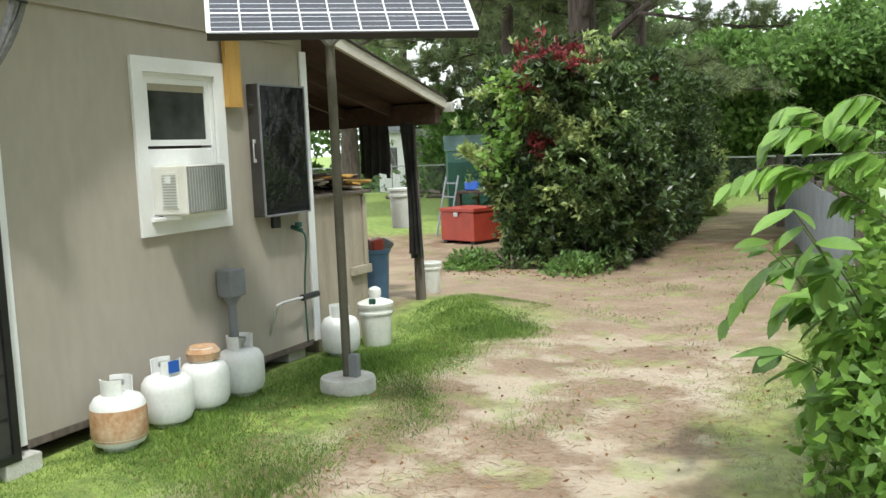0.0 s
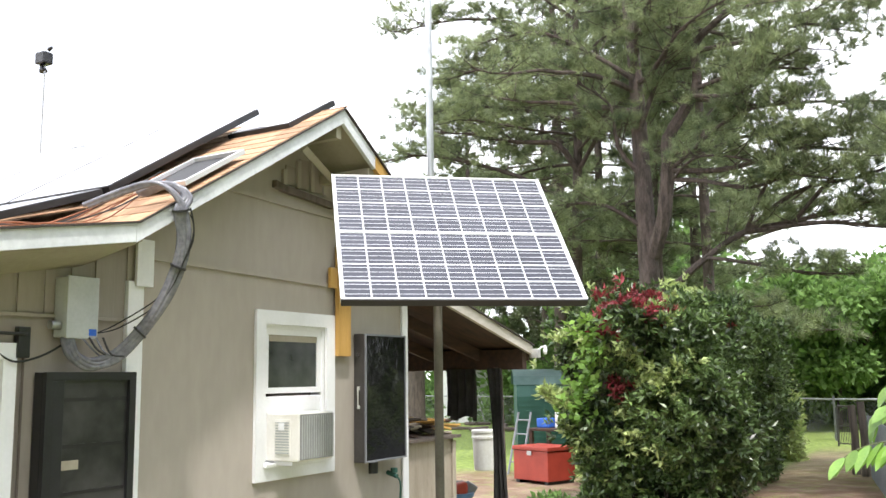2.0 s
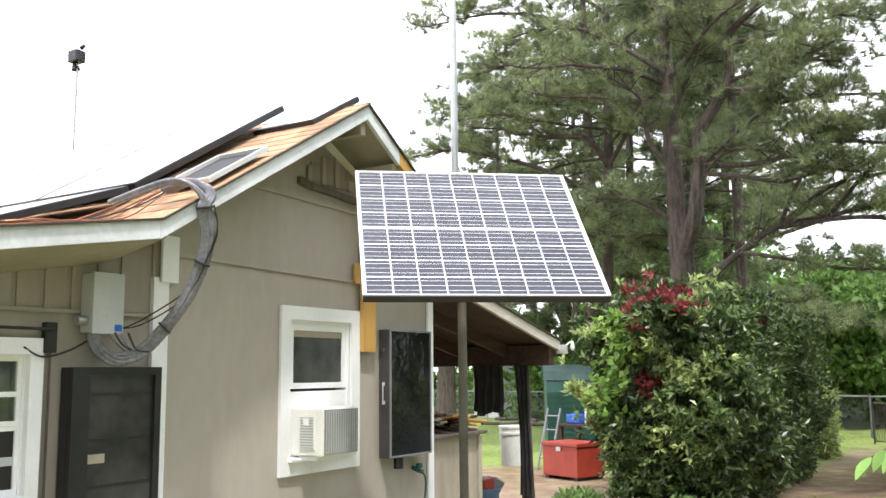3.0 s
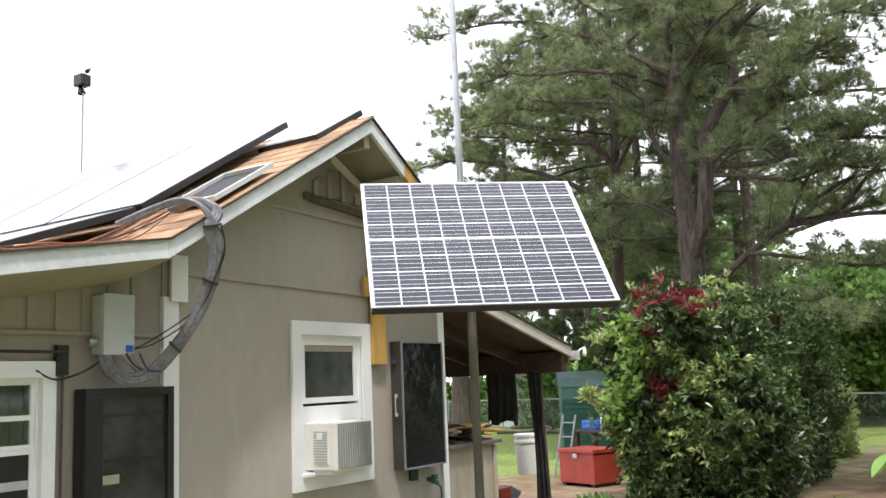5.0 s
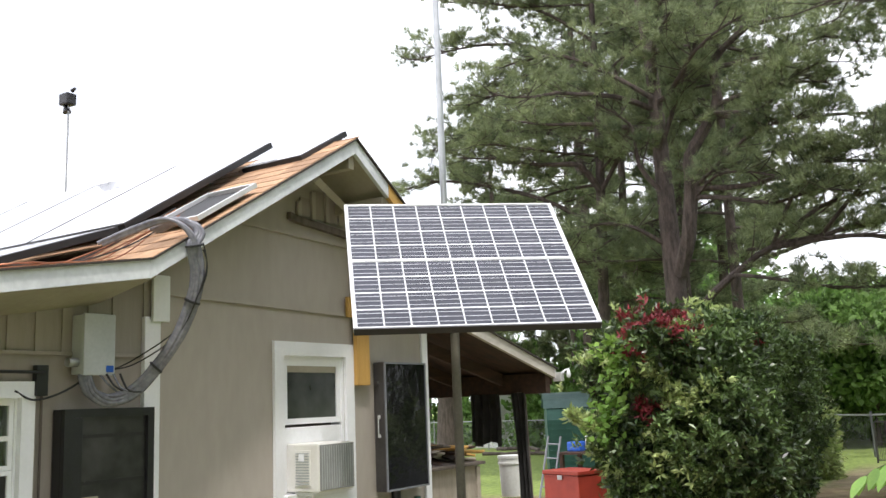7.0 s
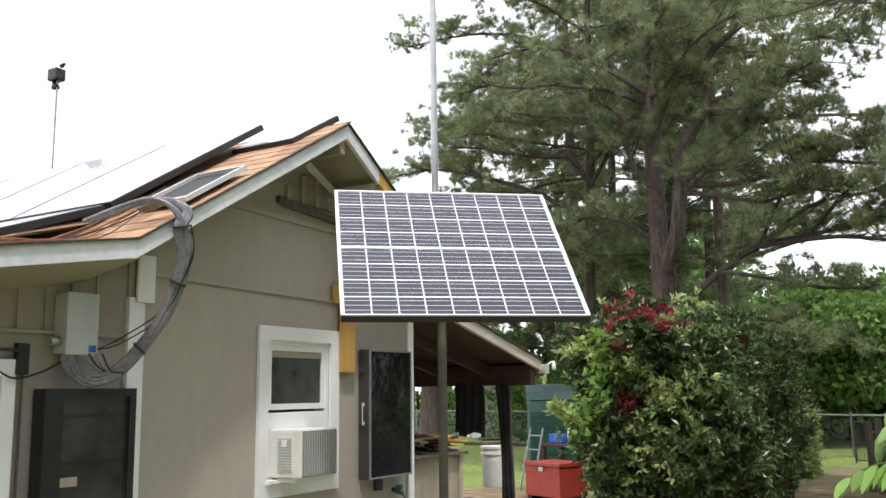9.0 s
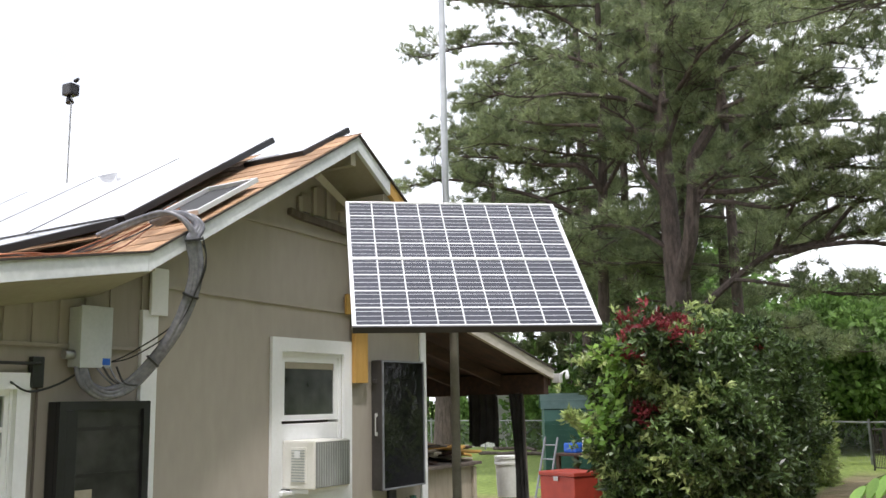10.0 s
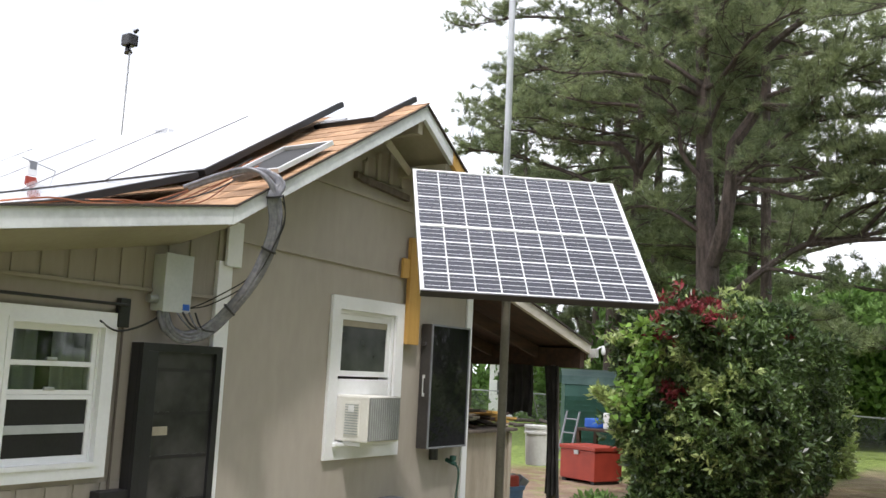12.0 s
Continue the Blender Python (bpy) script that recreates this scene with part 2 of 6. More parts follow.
def lathe(bm, profile, seg=28, at=(0, 0, 0)):
    """A turned body from (radius, height) pairs."""
    rings = []
    for r, z in profile:
        rings.append([bm.verts.new((at[0] + max(r, 1e-4) * math.cos(2 * math.pi * i / seg), at[1] + max(r, 1e-4) * math.sin(2 * math.pi * i / seg), at[2] + z)) for i in range(seg)])
    for a, b in zip(rings, rings[1:]):
        for i in range(seg):
            bm.faces.new((a[i], a[(i + 1) % seg], b[(i + 1) % seg], b[i]))
    bm.faces.new(list(reversed(rings[0])))
    bm.faces.new(rings[-1])
    return bm


def tube(bm, pts, r, seg=8):
    """A bent round tube through points."""
    pts = [Vector(p) for p in pts]
    rings, up = [], Vector((0.3, 0.2, 1)).normalized()
    for i, p in enumerate(pts):
        d = (pts[min(i + 1, len(pts) - 1)] - pts[max(i - 1, 0)]).normalized()
        a = d.cross(up)
        if a.length < 0.05:
            a = d.cross(Vector((1, 0.2, 0)))
        a.normalize()
        b = d.cross(a)
        rr = r[i] if isinstance(r, (list, tuple)) else r
        rings.append([bm.verts.new(p + rr * (math.cos(2 * math.pi * k / seg) * a + math.sin(2 * math.pi * k / seg) * b)) for k in range(seg)])
    for p, q in zip(rings, rings[1:]):
        for k in range(seg):
            bm.faces.new((p[k], p[(k + 1) % seg], q[(k + 1) % seg], q[k]))
    bm.faces.new(list(reversed(rings[0])))
    bm.faces.new(rings[-1])
    return bm


def smooth_path(pts, n=8):
    """Points of a Catmull-Rom curve through pts."""
    pts = [Vector(p) for p in pts]
    out = []
    for i in range(len(pts) - 1):
        a, b, c, d = pts[max(i - 1, 0)], pts[i], pts[i + 1], pts[min(i + 2, len(pts) - 1)]
        for k in range(n):
            t = k / n
            out.append(0.5 * (2 * b + (c - a) * t + (2 * a - 5 * b + 4 * c - d) * t * t + (3 * b - a - 3 * c + d) * t ** 3))
    return out + [pts[-1]]


def link_mesh(name, bm, material, parent=None, smooth=False):
    bmesh.ops.recalc_face_normals(bm, faces=bm.faces)
    me = bpy.data.meshes.new(name)
    bm.to_mesh(me)
    bm.free()
    for mm in material if isinstance(material, (list, tuple)) else (material,):
        me.materials.append(mm)
    if smooth:
        for p in me.polygons:
            p.use_smooth = True
        me.set_sharp_from_angle(angle=radians(40))
    ob = new(name, me)
    if parent is not None:
        ob.parent = parent
    return ob


def part(name, bm, material, parent, label="", smooth=False):
    ob = link_mesh(name, bm, material, parent, smooth)
    return tagged(ob, label) if label else ob


def thing(name, label, category, at=(0, 0, 0), turn=0.0, group="", kind=""):
    e = new(name)
    e.matrix_world = pose(*at, 0, 0, turn)
    e.empty_display_size = 0.1
    return tagged(e, label, category, group, kind)


def B():
    return bmesh.new()


def soup(name, verts, faces, material, parent=None):
    """A mesh from numpy arrays of vertices and equal-sided faces."""
    me = bpy.data.meshes.new(name)
    verts, faces = np.asarray(verts, float), np.asarray(faces, int)
    k = faces.shape[1]
    me.vertices.add(len(verts))
    me.vertices.foreach_set("co", verts.ravel())
    me.loops.add(faces.size)
    me.loops.foreach_set("vertex_index", faces.ravel())
    me.polygons.add(len(faces))
    me.polygons.foreach_set("loop_start", np.arange(0, faces.size, k))
    me.update()
    me.materials.append(material)
    ob = new(name, me)
    if parent is not None:
        ob.parent = parent
    return ob


rng = np.random.default_rng(7)


def unit(v):
    return v / np.maximum(np.linalg.norm(v, axis=-1, keepdims=True), 1e-9)


def leaves(centres, directions, length, width, fold=0.25, droop=0.2):
    """Pointed leaves of two folded halves each: vertices and quads."""
    n = len(centres)
    d = unit(directions)
    side = unit(np.cross(d, rng.normal(size=(n, 3))))
    nrm = np.cross(side, d)
    L = (length * rng.uniform(0.7, 1.2, n))[:, None]
    W = (width * rng.uniform(0.75, 1.15, n))[:, None]
    base = centres
    mid = centres + d * L * 0.5
    tip = centres + d * L - nrm * L * droop
    left = mid + side * W * 0.5 + nrm * W * fold
    right = mid - side * W * 0.5 + nrm * W * fold
    v = np.stack([base, left, tip, right], 1).reshape(-1, 3)
    f = np.arange(4 * n).reshape(n, 4)
    return v, f


def needles(centres, directions, length, count, spread, width):
    """Tufts of thin needle triangles round each centre."""
    n = len(centres)
    d = unit(directions)
    dd = unit(np.repeat(d, count, 0) + spread * rng.normal(size=(n * count, 3)))
    c = np.repeat(centres, count, 0)
    side = unit(np.cross(dd, rng.normal(size=(n * count, 3)))) * width
    tip = c + dd * (length * rng.uniform(0.6, 1.15, (n * count, 1)))
    v = np.stack([c - side, c + side, tip], 1).reshape(-1, 3)
    return v, np.arange(3 * n * count).reshape(-1, 3)


# ---- ground ----
def ground_height(x, y):
    near = np.exp(-((x - 1.2) ** 2 + (y - 2.5) ** 2) / 60.0)
    h = 0.025 * np.sin(1.3 * x + 0.4 * y) + 0.02 * np.sin(0.9 * y - 0.7 * x + 1.0)
    bank = 0.06 / (1 + np.exp(np.clip((x - 1.0) * 4, -60, 60))) * near
    return h * near + bank + 0.12 * np.exp(-((x + 0.05) ** 2 + (y - 5.15) ** 2) / 0.7)


def ground_material():
    m = mat("dirt_and_grass", (0.34, 0.255, 0.185), (0.20, 0.138, 0.095), rough=0.95, scale=1.6, fine=26, bump=0.8, dist=0.04)
    n, l = m.node_tree.nodes, m.node_tree.links
    b = n["Principled BSDF"]
    dirt = b.inputs["Base Color"].links[0].from_socket
    tc, sep = n.new("ShaderNodeTexCoord"), n.new("ShaderNodeSeparateXYZ")
    l.new(tc.outputs["Object"], sep.inputs[0])

    def calc(op, a, c, e=None):
        k = n.new("ShaderNodeMath")
        k.operation = op
        for i, v in enumerate((a, c, e)):
            if v is None:
                continue
            if isinstance(v, (int, float)):
                k.inputs[i].default_value = v
            else:
                l.new(v, k.inputs[i])
        return k.outputs[0]

    def noise_at(scale, detail=5.0):
        k = n.new("ShaderNodeTexNoise")
        k.inputs["Scale"].default_value, k.inputs["Detail"].default_value = scale, detail
        l.new(tc.outputs["Object"], k.inputs["Vector"])
        return k.outputs["Fac"]

    def mixed(fac, a, colour):
        k = n.new("ShaderNodeMix")
        k.data_type = "RGBA"
        l.new(fac, k.inputs["Factor"])
        l.new(a, k.inputs["A"])
        if isinstance(colour, tuple):
            k.inputs["B"].default_value = (*colour, 1)
        else:
            l.new(colour, k.inputs["B"])
        return k.outputs["Result"]

    def ramp_of(v, lo, hi):
        k = n.new("ShaderNodeMapRange")
        k.interpolation_type = "SMOOTHSTEP"
        k.inputs["From Min"].default_value, k.inputs["From Max"].default_value = lo, hi
        l.new(v, k.inputs["Value"])
        return k.outputs["Result"]

    # pale sand worn into the wheel tracks
    sand = ramp_of(noise_at(1.7, 8.0), 0.46, 0.60)
    near = ramp_of(sep.outputs["Y"], 6.5, 3.5)
    colour = mixed(calc("MULTIPLY", calc("MULTIPLY", sand, near), 0.62), dirt, (0.50, 0.435, 0.345))
    # brown straw and leaf litter gathered under the pines
    under = calc("MULTIPLY", ramp_of(sep.outputs["Y"], 8.0, 12.5), ramp_of(sep.outputs["Y"], 19.5, 16.0))
    cover = ramp_of(noise_at(2.2, 7.0), 0.30, 0.62)
    colour = mixed(calc("MULTIPLY", calc("MULTIPLY", under, cover), 0.85), colour, (0.155, 0.088, 0.048))
    # green growth off the tracks: beside the house, far lawn
    edge = calc("ADD", sep.outputs["X"], calc("MULTIPLY", noise_at(1.1), 1.6))
    strip = calc("MULTIPLY", calc("MULTIPLY", ramp_of(edge, 2.3, 1.7), ramp_of(sep.outputs["X"], -0.5, 0.0)), ramp_of(sep.outputs["Y"], 6.2, 5.0))
    lawn = ramp_of(calc("ADD", sep.outputs["Y"], calc("MULTIPLY", noise_at(0.6), 4.0)), 14.5, 16.5)
    across = calc("ABSOLUTE", calc("SUBTRACT", sep.outputs["X"], 1.75), 0.0)
    worn = calc("MULTIPLY", ramp_of(calc("ADD", across, calc("MULTIPLY", noise_at(1.5), 0.5)), 1.45, 1.05), ramp_of(sep.outputs["Y"], 24.0, 19.0))
    lawn = calc("MULTIPLY", lawn, calc("SUBTRACT", 1.0, calc("MULTIPLY", worn, 0.85)))
    sides = ramp_of(calc("ADD", sep.outputs["X"], calc("MULTIPLY", noise_at(1.3), 1.6)), 3.9, 4.8)
    patches = calc("MULTIPLY", ramp_of(noise_at(2.6, 6.0), 0.50, 0.64), 0.42)
    green = calc("MAXIMUM", calc("MAXIMUM", strip, lawn), calc("MAXIMUM", calc("MULTIPLY", sides, 0.7), patches))
    speck = n.new("ShaderNodeValToRGB")
    speck.color_ramp.elements[0].position, speck.color_ramp.elements[1].position = 0.35, 0.65
    speck.color_ramp.elements[0].color, speck.color_ramp.elements[1].color = (0.11, 0.18, 0.03, 1), (0.27, 0.37, 0.075, 1)
    l.new(noise_at(7.0, 7.0), speck.inputs["Fac"])
    colour = mixed(calc("MULTIPLY", green, 0.9), colour, speck.outputs["Color"])
    for link in list(b.inputs["Base Color"].links):
        l.remove(link)
    l.new(colour, b.inputs["Base Color"])
    return m


def build_ground():
    xs = np.unique(np.concatenate([np.linspace(-600, -20, 12), np.linspace(-20, 20, 81), np.linspace(20, 600, 12)]))
    ys = np.unique(np.concatenate([np.linspace(-600, -15, 12), np.linspace(-15, 40, 111), np.linspace(40, 900, 14)]))
    gx, gy = np.meshgrid(xs, ys, indexing="ij")
    gz = ground_height(gx, gy)
    v = np.stack([gx, gy, gz], -1).reshape(-1, 3)
    i, j = np.meshgrid(np.arange(len(xs) - 1), np.arange(len(ys) - 1), indexing="ij")
    a = (i * len(ys) + j).ravel()
    f = np.stack([a, a + len(ys), a + len(ys) + 1, a + 1], 1)
    ob = soup("ground", v, f, ground_material())
    for p in ob.data.polygons:
        p.use_smooth = True
    tagged(ob, "sandy dirt drive with patchy grass and lawn", "ground", kind="structure")


build_ground()


# ---- house ----
APEX_Y, APEX_Z = 1.29, 3.965
KINK_Y, KINK_Z = -0.58, 2.85
PITCH = (APEX_Z - KINK_Z) / (APEX_Y - KINK_Y)
LOW = 0.175
RAKE_X = 0.50
WALL_L, WALL_R = -0.20, 2.90
SILL = 0.22
R_KINK_Y, R_KINK_Z = 2.98, 2.87
PORCH_Y, PORCH_Z, PORCH_X = 5.30, 2.33, 0.15


def top_z(y):
    """Upper face of the roof over y."""
    if y < KINK_Y:
        return KINK_Z + LOW * (y - KINK_Y)
    if y <= APEX_Y:
        return KINK_Z + PITCH * (y - KINK_Y)
    if y <= R_KINK_Y:
        return APEX_Z + (R_KINK_Z - APEX_Z) * (y - APEX_Y) / (R_KINK_Y - APEX_Y)
    return R_KINK_Z + (PORCH_Z - R_KINK_Z) * (y - R_KINK_Y) / (PORCH_Y - R_KINK_Y)


def slab(bm, x0, x1, pts, thick):
    """A bent slab over (y, z) pairs between two x, hanging thick below them."""
    for (ya, za), (yb, zb) in zip(pts, pts[1:]):
        vs = [bm.verts.new((x, y, z)) for x in (x0, x1) for y, z in ((ya, za), (yb, zb), (yb, zb - thick), (ya, za - thick))]
        for q in ((0, 1, 2, 3), (7, 6, 5, 4), (0, 4, 5, 1), (1, 5, 6, 2), (2, 6, 7, 3), (3, 7, 4, 0)):
            bm.faces.new([vs[i] for i in q])
    return bm


def wall_with_hole(bm, x0, x1, outline, holes):
    """An upright wall in the y-z plane between x0 and x1: columns cut at the holes' sides; outline gives the top over y."""
    cuts = sorted({outline[0], outline[1]} | {h for hole in holes for h in hole[:2]} | {c for c in (APEX_Y, KINK_Y) if outline[0] < c < outline[1]})
    for ya, yb in zip(cuts, cuts[1:]):
        spans, low = [], SILL
        for h in sorted(holes, key=lambda k: k[2]):
            if h[0] <= ya and yb <= h[1]:
                spans.append((low, low, h[2], h[2]))
                low = h[3]
        spans.append((low, low, top_z(ya) - 0.05, top_z(yb) - 0.05))
        for a0, b0, a1, b1 in spans:
            vs = [bm.verts.new((x, y, z)) for x in (x0, x1) for y, z in ((ya, a0), (yb, b0), (yb, b1), (ya, a1))]
            for q in ((0, 1, 2, 3), (7, 6, 5, 4), (0, 4, 5, 1), (1, 5, 6, 2), (2, 6, 7, 3), (3, 7, 4, 0)):
                bm.faces.new([vs[i] for i in q])
    bmesh.ops.remove_doubles(bm, verts=bm.verts[:], dist=0.0005)
    return bm


house = thing("house", "small tan gabled cottage with white trim and lean-to porch", "house")
WIN = (1.03, 1.742, 1.395, 2.395)      # y0 y1 z0 z1 of the opening in the gable wall
LWIN = (-1.565, -1.005, 1.39, 2.13)
part("gable_wall", wall_with_hole(B(), -0.12, 0.0, (WALL_L, WALL_R), [WIN]), M_WALL, house, "smooth tan painted board wall")
part("addition_wall", wall_with_hole(B(), -0.12, -0.012, (-6.0, WALL_L), [LWIN]), M_SIDING, house, "tan grooved vertical siding")
bm = B()
bx(bm, -6.0, -0.12, WALL_R - 0.12, WALL_R, SILL, 2.74)
part("side_wall", bm, M_WALL, house)
bm = B()
bx(bm, -6.0, -0.12, -6.0, -5.88, SILL, 1.7)
part("end_wall", bm, M_SIDING, house)
bm = B()
bx(bm, -6.0, -5.88, -5.88, WALL_R - 0.12, SILL, 2.0)
part("back_wall", bm, M_SIDING, house)
bm = B()
bx(bm, -5.88, -0.12, -5.88, WALL_R - 0.12, SILL - 0.04, SILL)
part("floor_deck", bm, M_DARKWOOD, house)
# near-black box set back under the sill stands for the crawl space's shade
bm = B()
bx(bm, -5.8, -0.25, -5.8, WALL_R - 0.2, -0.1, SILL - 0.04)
part("foundation", bm, M_DRIP_SHADE, house)

roof = part("roof", slab(B(), -6.2, RAKE_X - 0.022, [(-6.4, top_z(-6.4)), (KINK_Y, KINK_Z), (APEX_Y, APEX_Z), (R_KINK_Y, R_KINK_Z)], 0.045), M_SOFFIT, house, "sheathing with tan painted underside")
part("porch_roof", slab(B(), -4.6, PORCH_X - 0.04, [(R_KINK_Y + 0.002, R_KINK_Z), (PORCH_Y, PORCH_Z)], 0.04), M_DARKWOOD, house, "dark boarded lean-to roof")


def board_along(bm, x0, x1, ya, za, yb, zb, deep):
    return slab(bm, x0, x1, [(ya, za), (yb, zb)], deep)


part("rake_board", board_along(B(), RAKE_X - 0.02, RAKE_X + 0.012, KINK_Y - 0.01, top_z(KINK_Y), APEX_Y, APEX_Z, 0.108), M_FASCIA, house, "weathered white rake board")
part("rake_board", board_along(B(), RAKE_X - 0.02, RAKE_X + 0.012, APEX_Y, APEX_Z, 1.70, top_z(1.70), 0.108), M_FASCIA, house)
part("rake_board", board_along(B(), RAKE_X - 0.02, RAKE_X + 0.014, 1.703, top_z(1.703), R_KINK_Y, R_KINK_Z, 0.106), M_YELLOW, house, "new yellow lumber rake board")
part("rake_board", board_along(B(), RAKE_X - 0.02, RAKE_X + 0.012, -6.4, top_z(-6.4), KINK_Y - 0.012, top_z(KINK_Y), 0.104), M_FASCIA, house, "weathered white shallow rake board")
part("porch_fascia", board_along(B(), PORCH_X - 0.04, PORCH_X, R_KINK_Y, R_KINK_Z + 0.01, PORCH_Y + 0.03, PORCH_Z + 0.01, 0.105), M_PORCHTRIM, house, "weathered off-white porch fascia")


# drip edge, shingles, trim
part("drip_edge", slab(B(), RAKE_X - 0.10, RAKE_X + 0.03, [(-6.4, top_z(-6.4) + 0.012), (KINK_Y, KINK_Z + 0.010), (APEX_Y, APEX_Z + 0.004)], 0.012), M_DRIP_SHADE, house, "dark shingle edge")
part("drip_edge", slab(B(), RAKE_X - 0.10, RAKE_X + 0.03, [(APEX_Y, APEX_Z + 0.016), (R_KINK_Y, R_KINK_Z + 0.016)], 0.014), M_DRIP_SHADE, house)
part("porch_roofing", slab(B(), -4.6, PORCH_X + 0.02, [(R_KINK_Y, R_KINK_Z + 0.026), (PORCH_Y + 0.05, PORCH_Z + 0.018)], 0.014), M_DRIP_SHADE, house, "dark roll roofing")
part("roofing", slab(B(), -6.2, -1.3, [(-6.4, top_z(-6.4) + 0.02), (KINK_Y, KINK_Z + 0.02), (APEX_Y, APEX_Z + 0.02), (R_KINK_Y, R_KINK_Z + 0.02)], 0.018), M_SHINGLE, house, "tan asphalt roofing")
part("roofing", slab(B(), -1.298, RAKE_X - 0.105, [(APEX_Y, APEX_Z + 0.02), (R_KINK_Y, R_KINK_Z + 0.02)], 0.018), M_SHINGLE, house)
part("roofing", slab(B(), -1.298, RAKE_X - 0.105, [(-6.4, top_z(-6.4) + 0.02), (KINK_Y - 0.002, KINK_Z + 0.02)], 0.018), M_SHINGLE, house)


def shallow_soffit():
    bm = B()
    rows = []
    for y in (-6.4, KINK_Y, KINK_Y + 0.06):
        z = top_z(min(y, KINK_Y)) - 0.106 + (LOW + 0.1) * max(0.0, y - KINK_Y)
        rows.append([bm.verts.new(q) for q in ((RAKE_X - 0.022, y, z), (0.0, y, z - 0.10), (0.0, y, z - 0.088), (RAKE_X - 0.022, y, z + 0.012))])
    for p, q in zip(rows, rows[1:]):
        for k in range(4):
            bm.faces.new((p[k], p[(k + 1) % 4], q[(k + 1) % 4], q[k]))
    bm.faces.new(rows[0])
    bm.faces.new(rows[-1])
    part("soffit_board", bm, M_SOFFIT, house, "cream painted soffit board")


shallow_soffit()


def horizontal_band(y0, z0, y1, z1, label=""):
    part("joint_strip", slab(B(), 0.002, 0.020, [(y0, z0 + 0.03), (y1, z1 + 0.03)], 0.03), M_WALL, house, label)


horizontal_band(WALL_L + 0.12, 2.745, WALL_R - 0.1, 2.70, "tan horizontal joint strip")
horizontal_band(0.55, 3.30, 2.1, 3.26)
bm = B()
bx(bm, -0.02, 0.02, WALL_L - 0.005, WALL_L + 0.115, SILL - 0.02, 2.60, 0.004)
part("corner_board", bm, M_WHITE, house, "white corner board")
bm = B()
bx(bm, 0.022, 0.045, WALL_L + 0.035, WALL_L + 0.165, 2.57, 2.86, 0.004)
part("corner_block", bm, M_WHITE, house)
bm = B()
bx(bm, -0.10, 0.02, WALL_R + 0.002, WALL_R + 0.03, SILL - 0.02, 2.66, 0.004)
bx(bm, 0.002, 0.022, WALL_R - 0.06, WALL_R + 0.03, SILL - 0.02, 2.66, 0.004)
part("corner_board", bm, M_WHITE, house)
bm = B()
bx(bm, -0.10, 0.008, WALL_L + 0.12, WALL_R - 0.07, SILL - 0.05, SILL, 0.004)
part("sill_plate", bm, M_GREYWOOD, house, "weathered sill plate")
# grooves of the addition's siding stand as thin battens between boards
for i in range(16):
    y = -0.36 - 0.165 * i
    if -1.75 < y:
        spans = ((SILL, 1.28), (2.372, top_z(y) - 0.06))
    else:
        spans = ((SILL, top_z(y) - 0.06),)
    for z0, z1 in spans:
        part("siding_board", bx(B(), -0.012, -0.001, y - 0.068, y + 0.068, z0, z1, 0.004), M_SIDING, house)
bm = B()
bx(bm, 0.0, 0.016, -3.4, WALL_L - 0.01, 2.35, 2.372, 0.004)
part("siding_ledge", bm, M_SIDING, house)


def brace(y0, z0, y1, z1):
    """A sloping brace from the wall out to the ridge overhang."""
    bm = B()
    rod(bm, (0.02, y0, z0), (RAKE_X - 0.04, y1, z1), 0.035, seg=4)
    part("overhang_brace", bm, M_SOFFIT, house)


brace(1.88, 3.55, 0.88, 3.60)
bm = B()
bx(bm, -0.02, RAKE_X - 0.03, APEX_Y - 0.03, APEX_Y + 0.03, APEX_Z - 0.22, APEX_Z - 0.055, 0.004)
part("ridge_beam", bm, M_SOFFIT, house)
bm = B()
bx(bm, 0.0, RAKE_X - 0.025, 1.66, 1.74, 3.52, 3.60, 0.004)
part("purlin", bm, M_SOFFIT, house)

# gable vent: slatted opening in a shaped panel
vent = part("gable_vent", slab(B(), 0.002, 0.045, [(1.10, 3.455), (1.20, 3.435), (1.45, 3.42), (1.66, 3.405), (1.80, 3.395)], 0.05), M_GREYWOOD, house, "dark slatted gable vent")
for i in range(3):
    y = 1.245 + 0.165 * i
    part("vent_slot", bx(B(), 0.003, 0.012, y, y + 0.115, 3.45, (3.60, 3.68, 3.70)[i], 0.004), M_SIDING, vent, "dark vent opening")
for i in range(4):
    y = 1.20 + 0.165 * i
    part("vent_bar", bx(B(), 0.003, 0.03, y, y + 0.042, 3.44, (3.56, 3.66, 3.72, 3.70)[i], 0.004), M_WALL, vent)

# yellow boards on the gable
bm = B()
bx(bm, 0.024, 0.062, 1.845, 2.01, 2.175, 3.05, 0.003)
part("yellow_board", bm, M_YELLOW, house, "upright new yellow board")
bm = B()
bx(bm, 0.024, 0.05, 1.755, 1.842, 2.71, 2.87, 0.003)
part("yellow_block", bm, M_YELLOW, house)
bm = B()
bx(bm, 0.004, 0.02, 2.014, 2.06, 2.3, 2.62, 0.003)
part("yellow_block", bm, M_YELLOW, house)


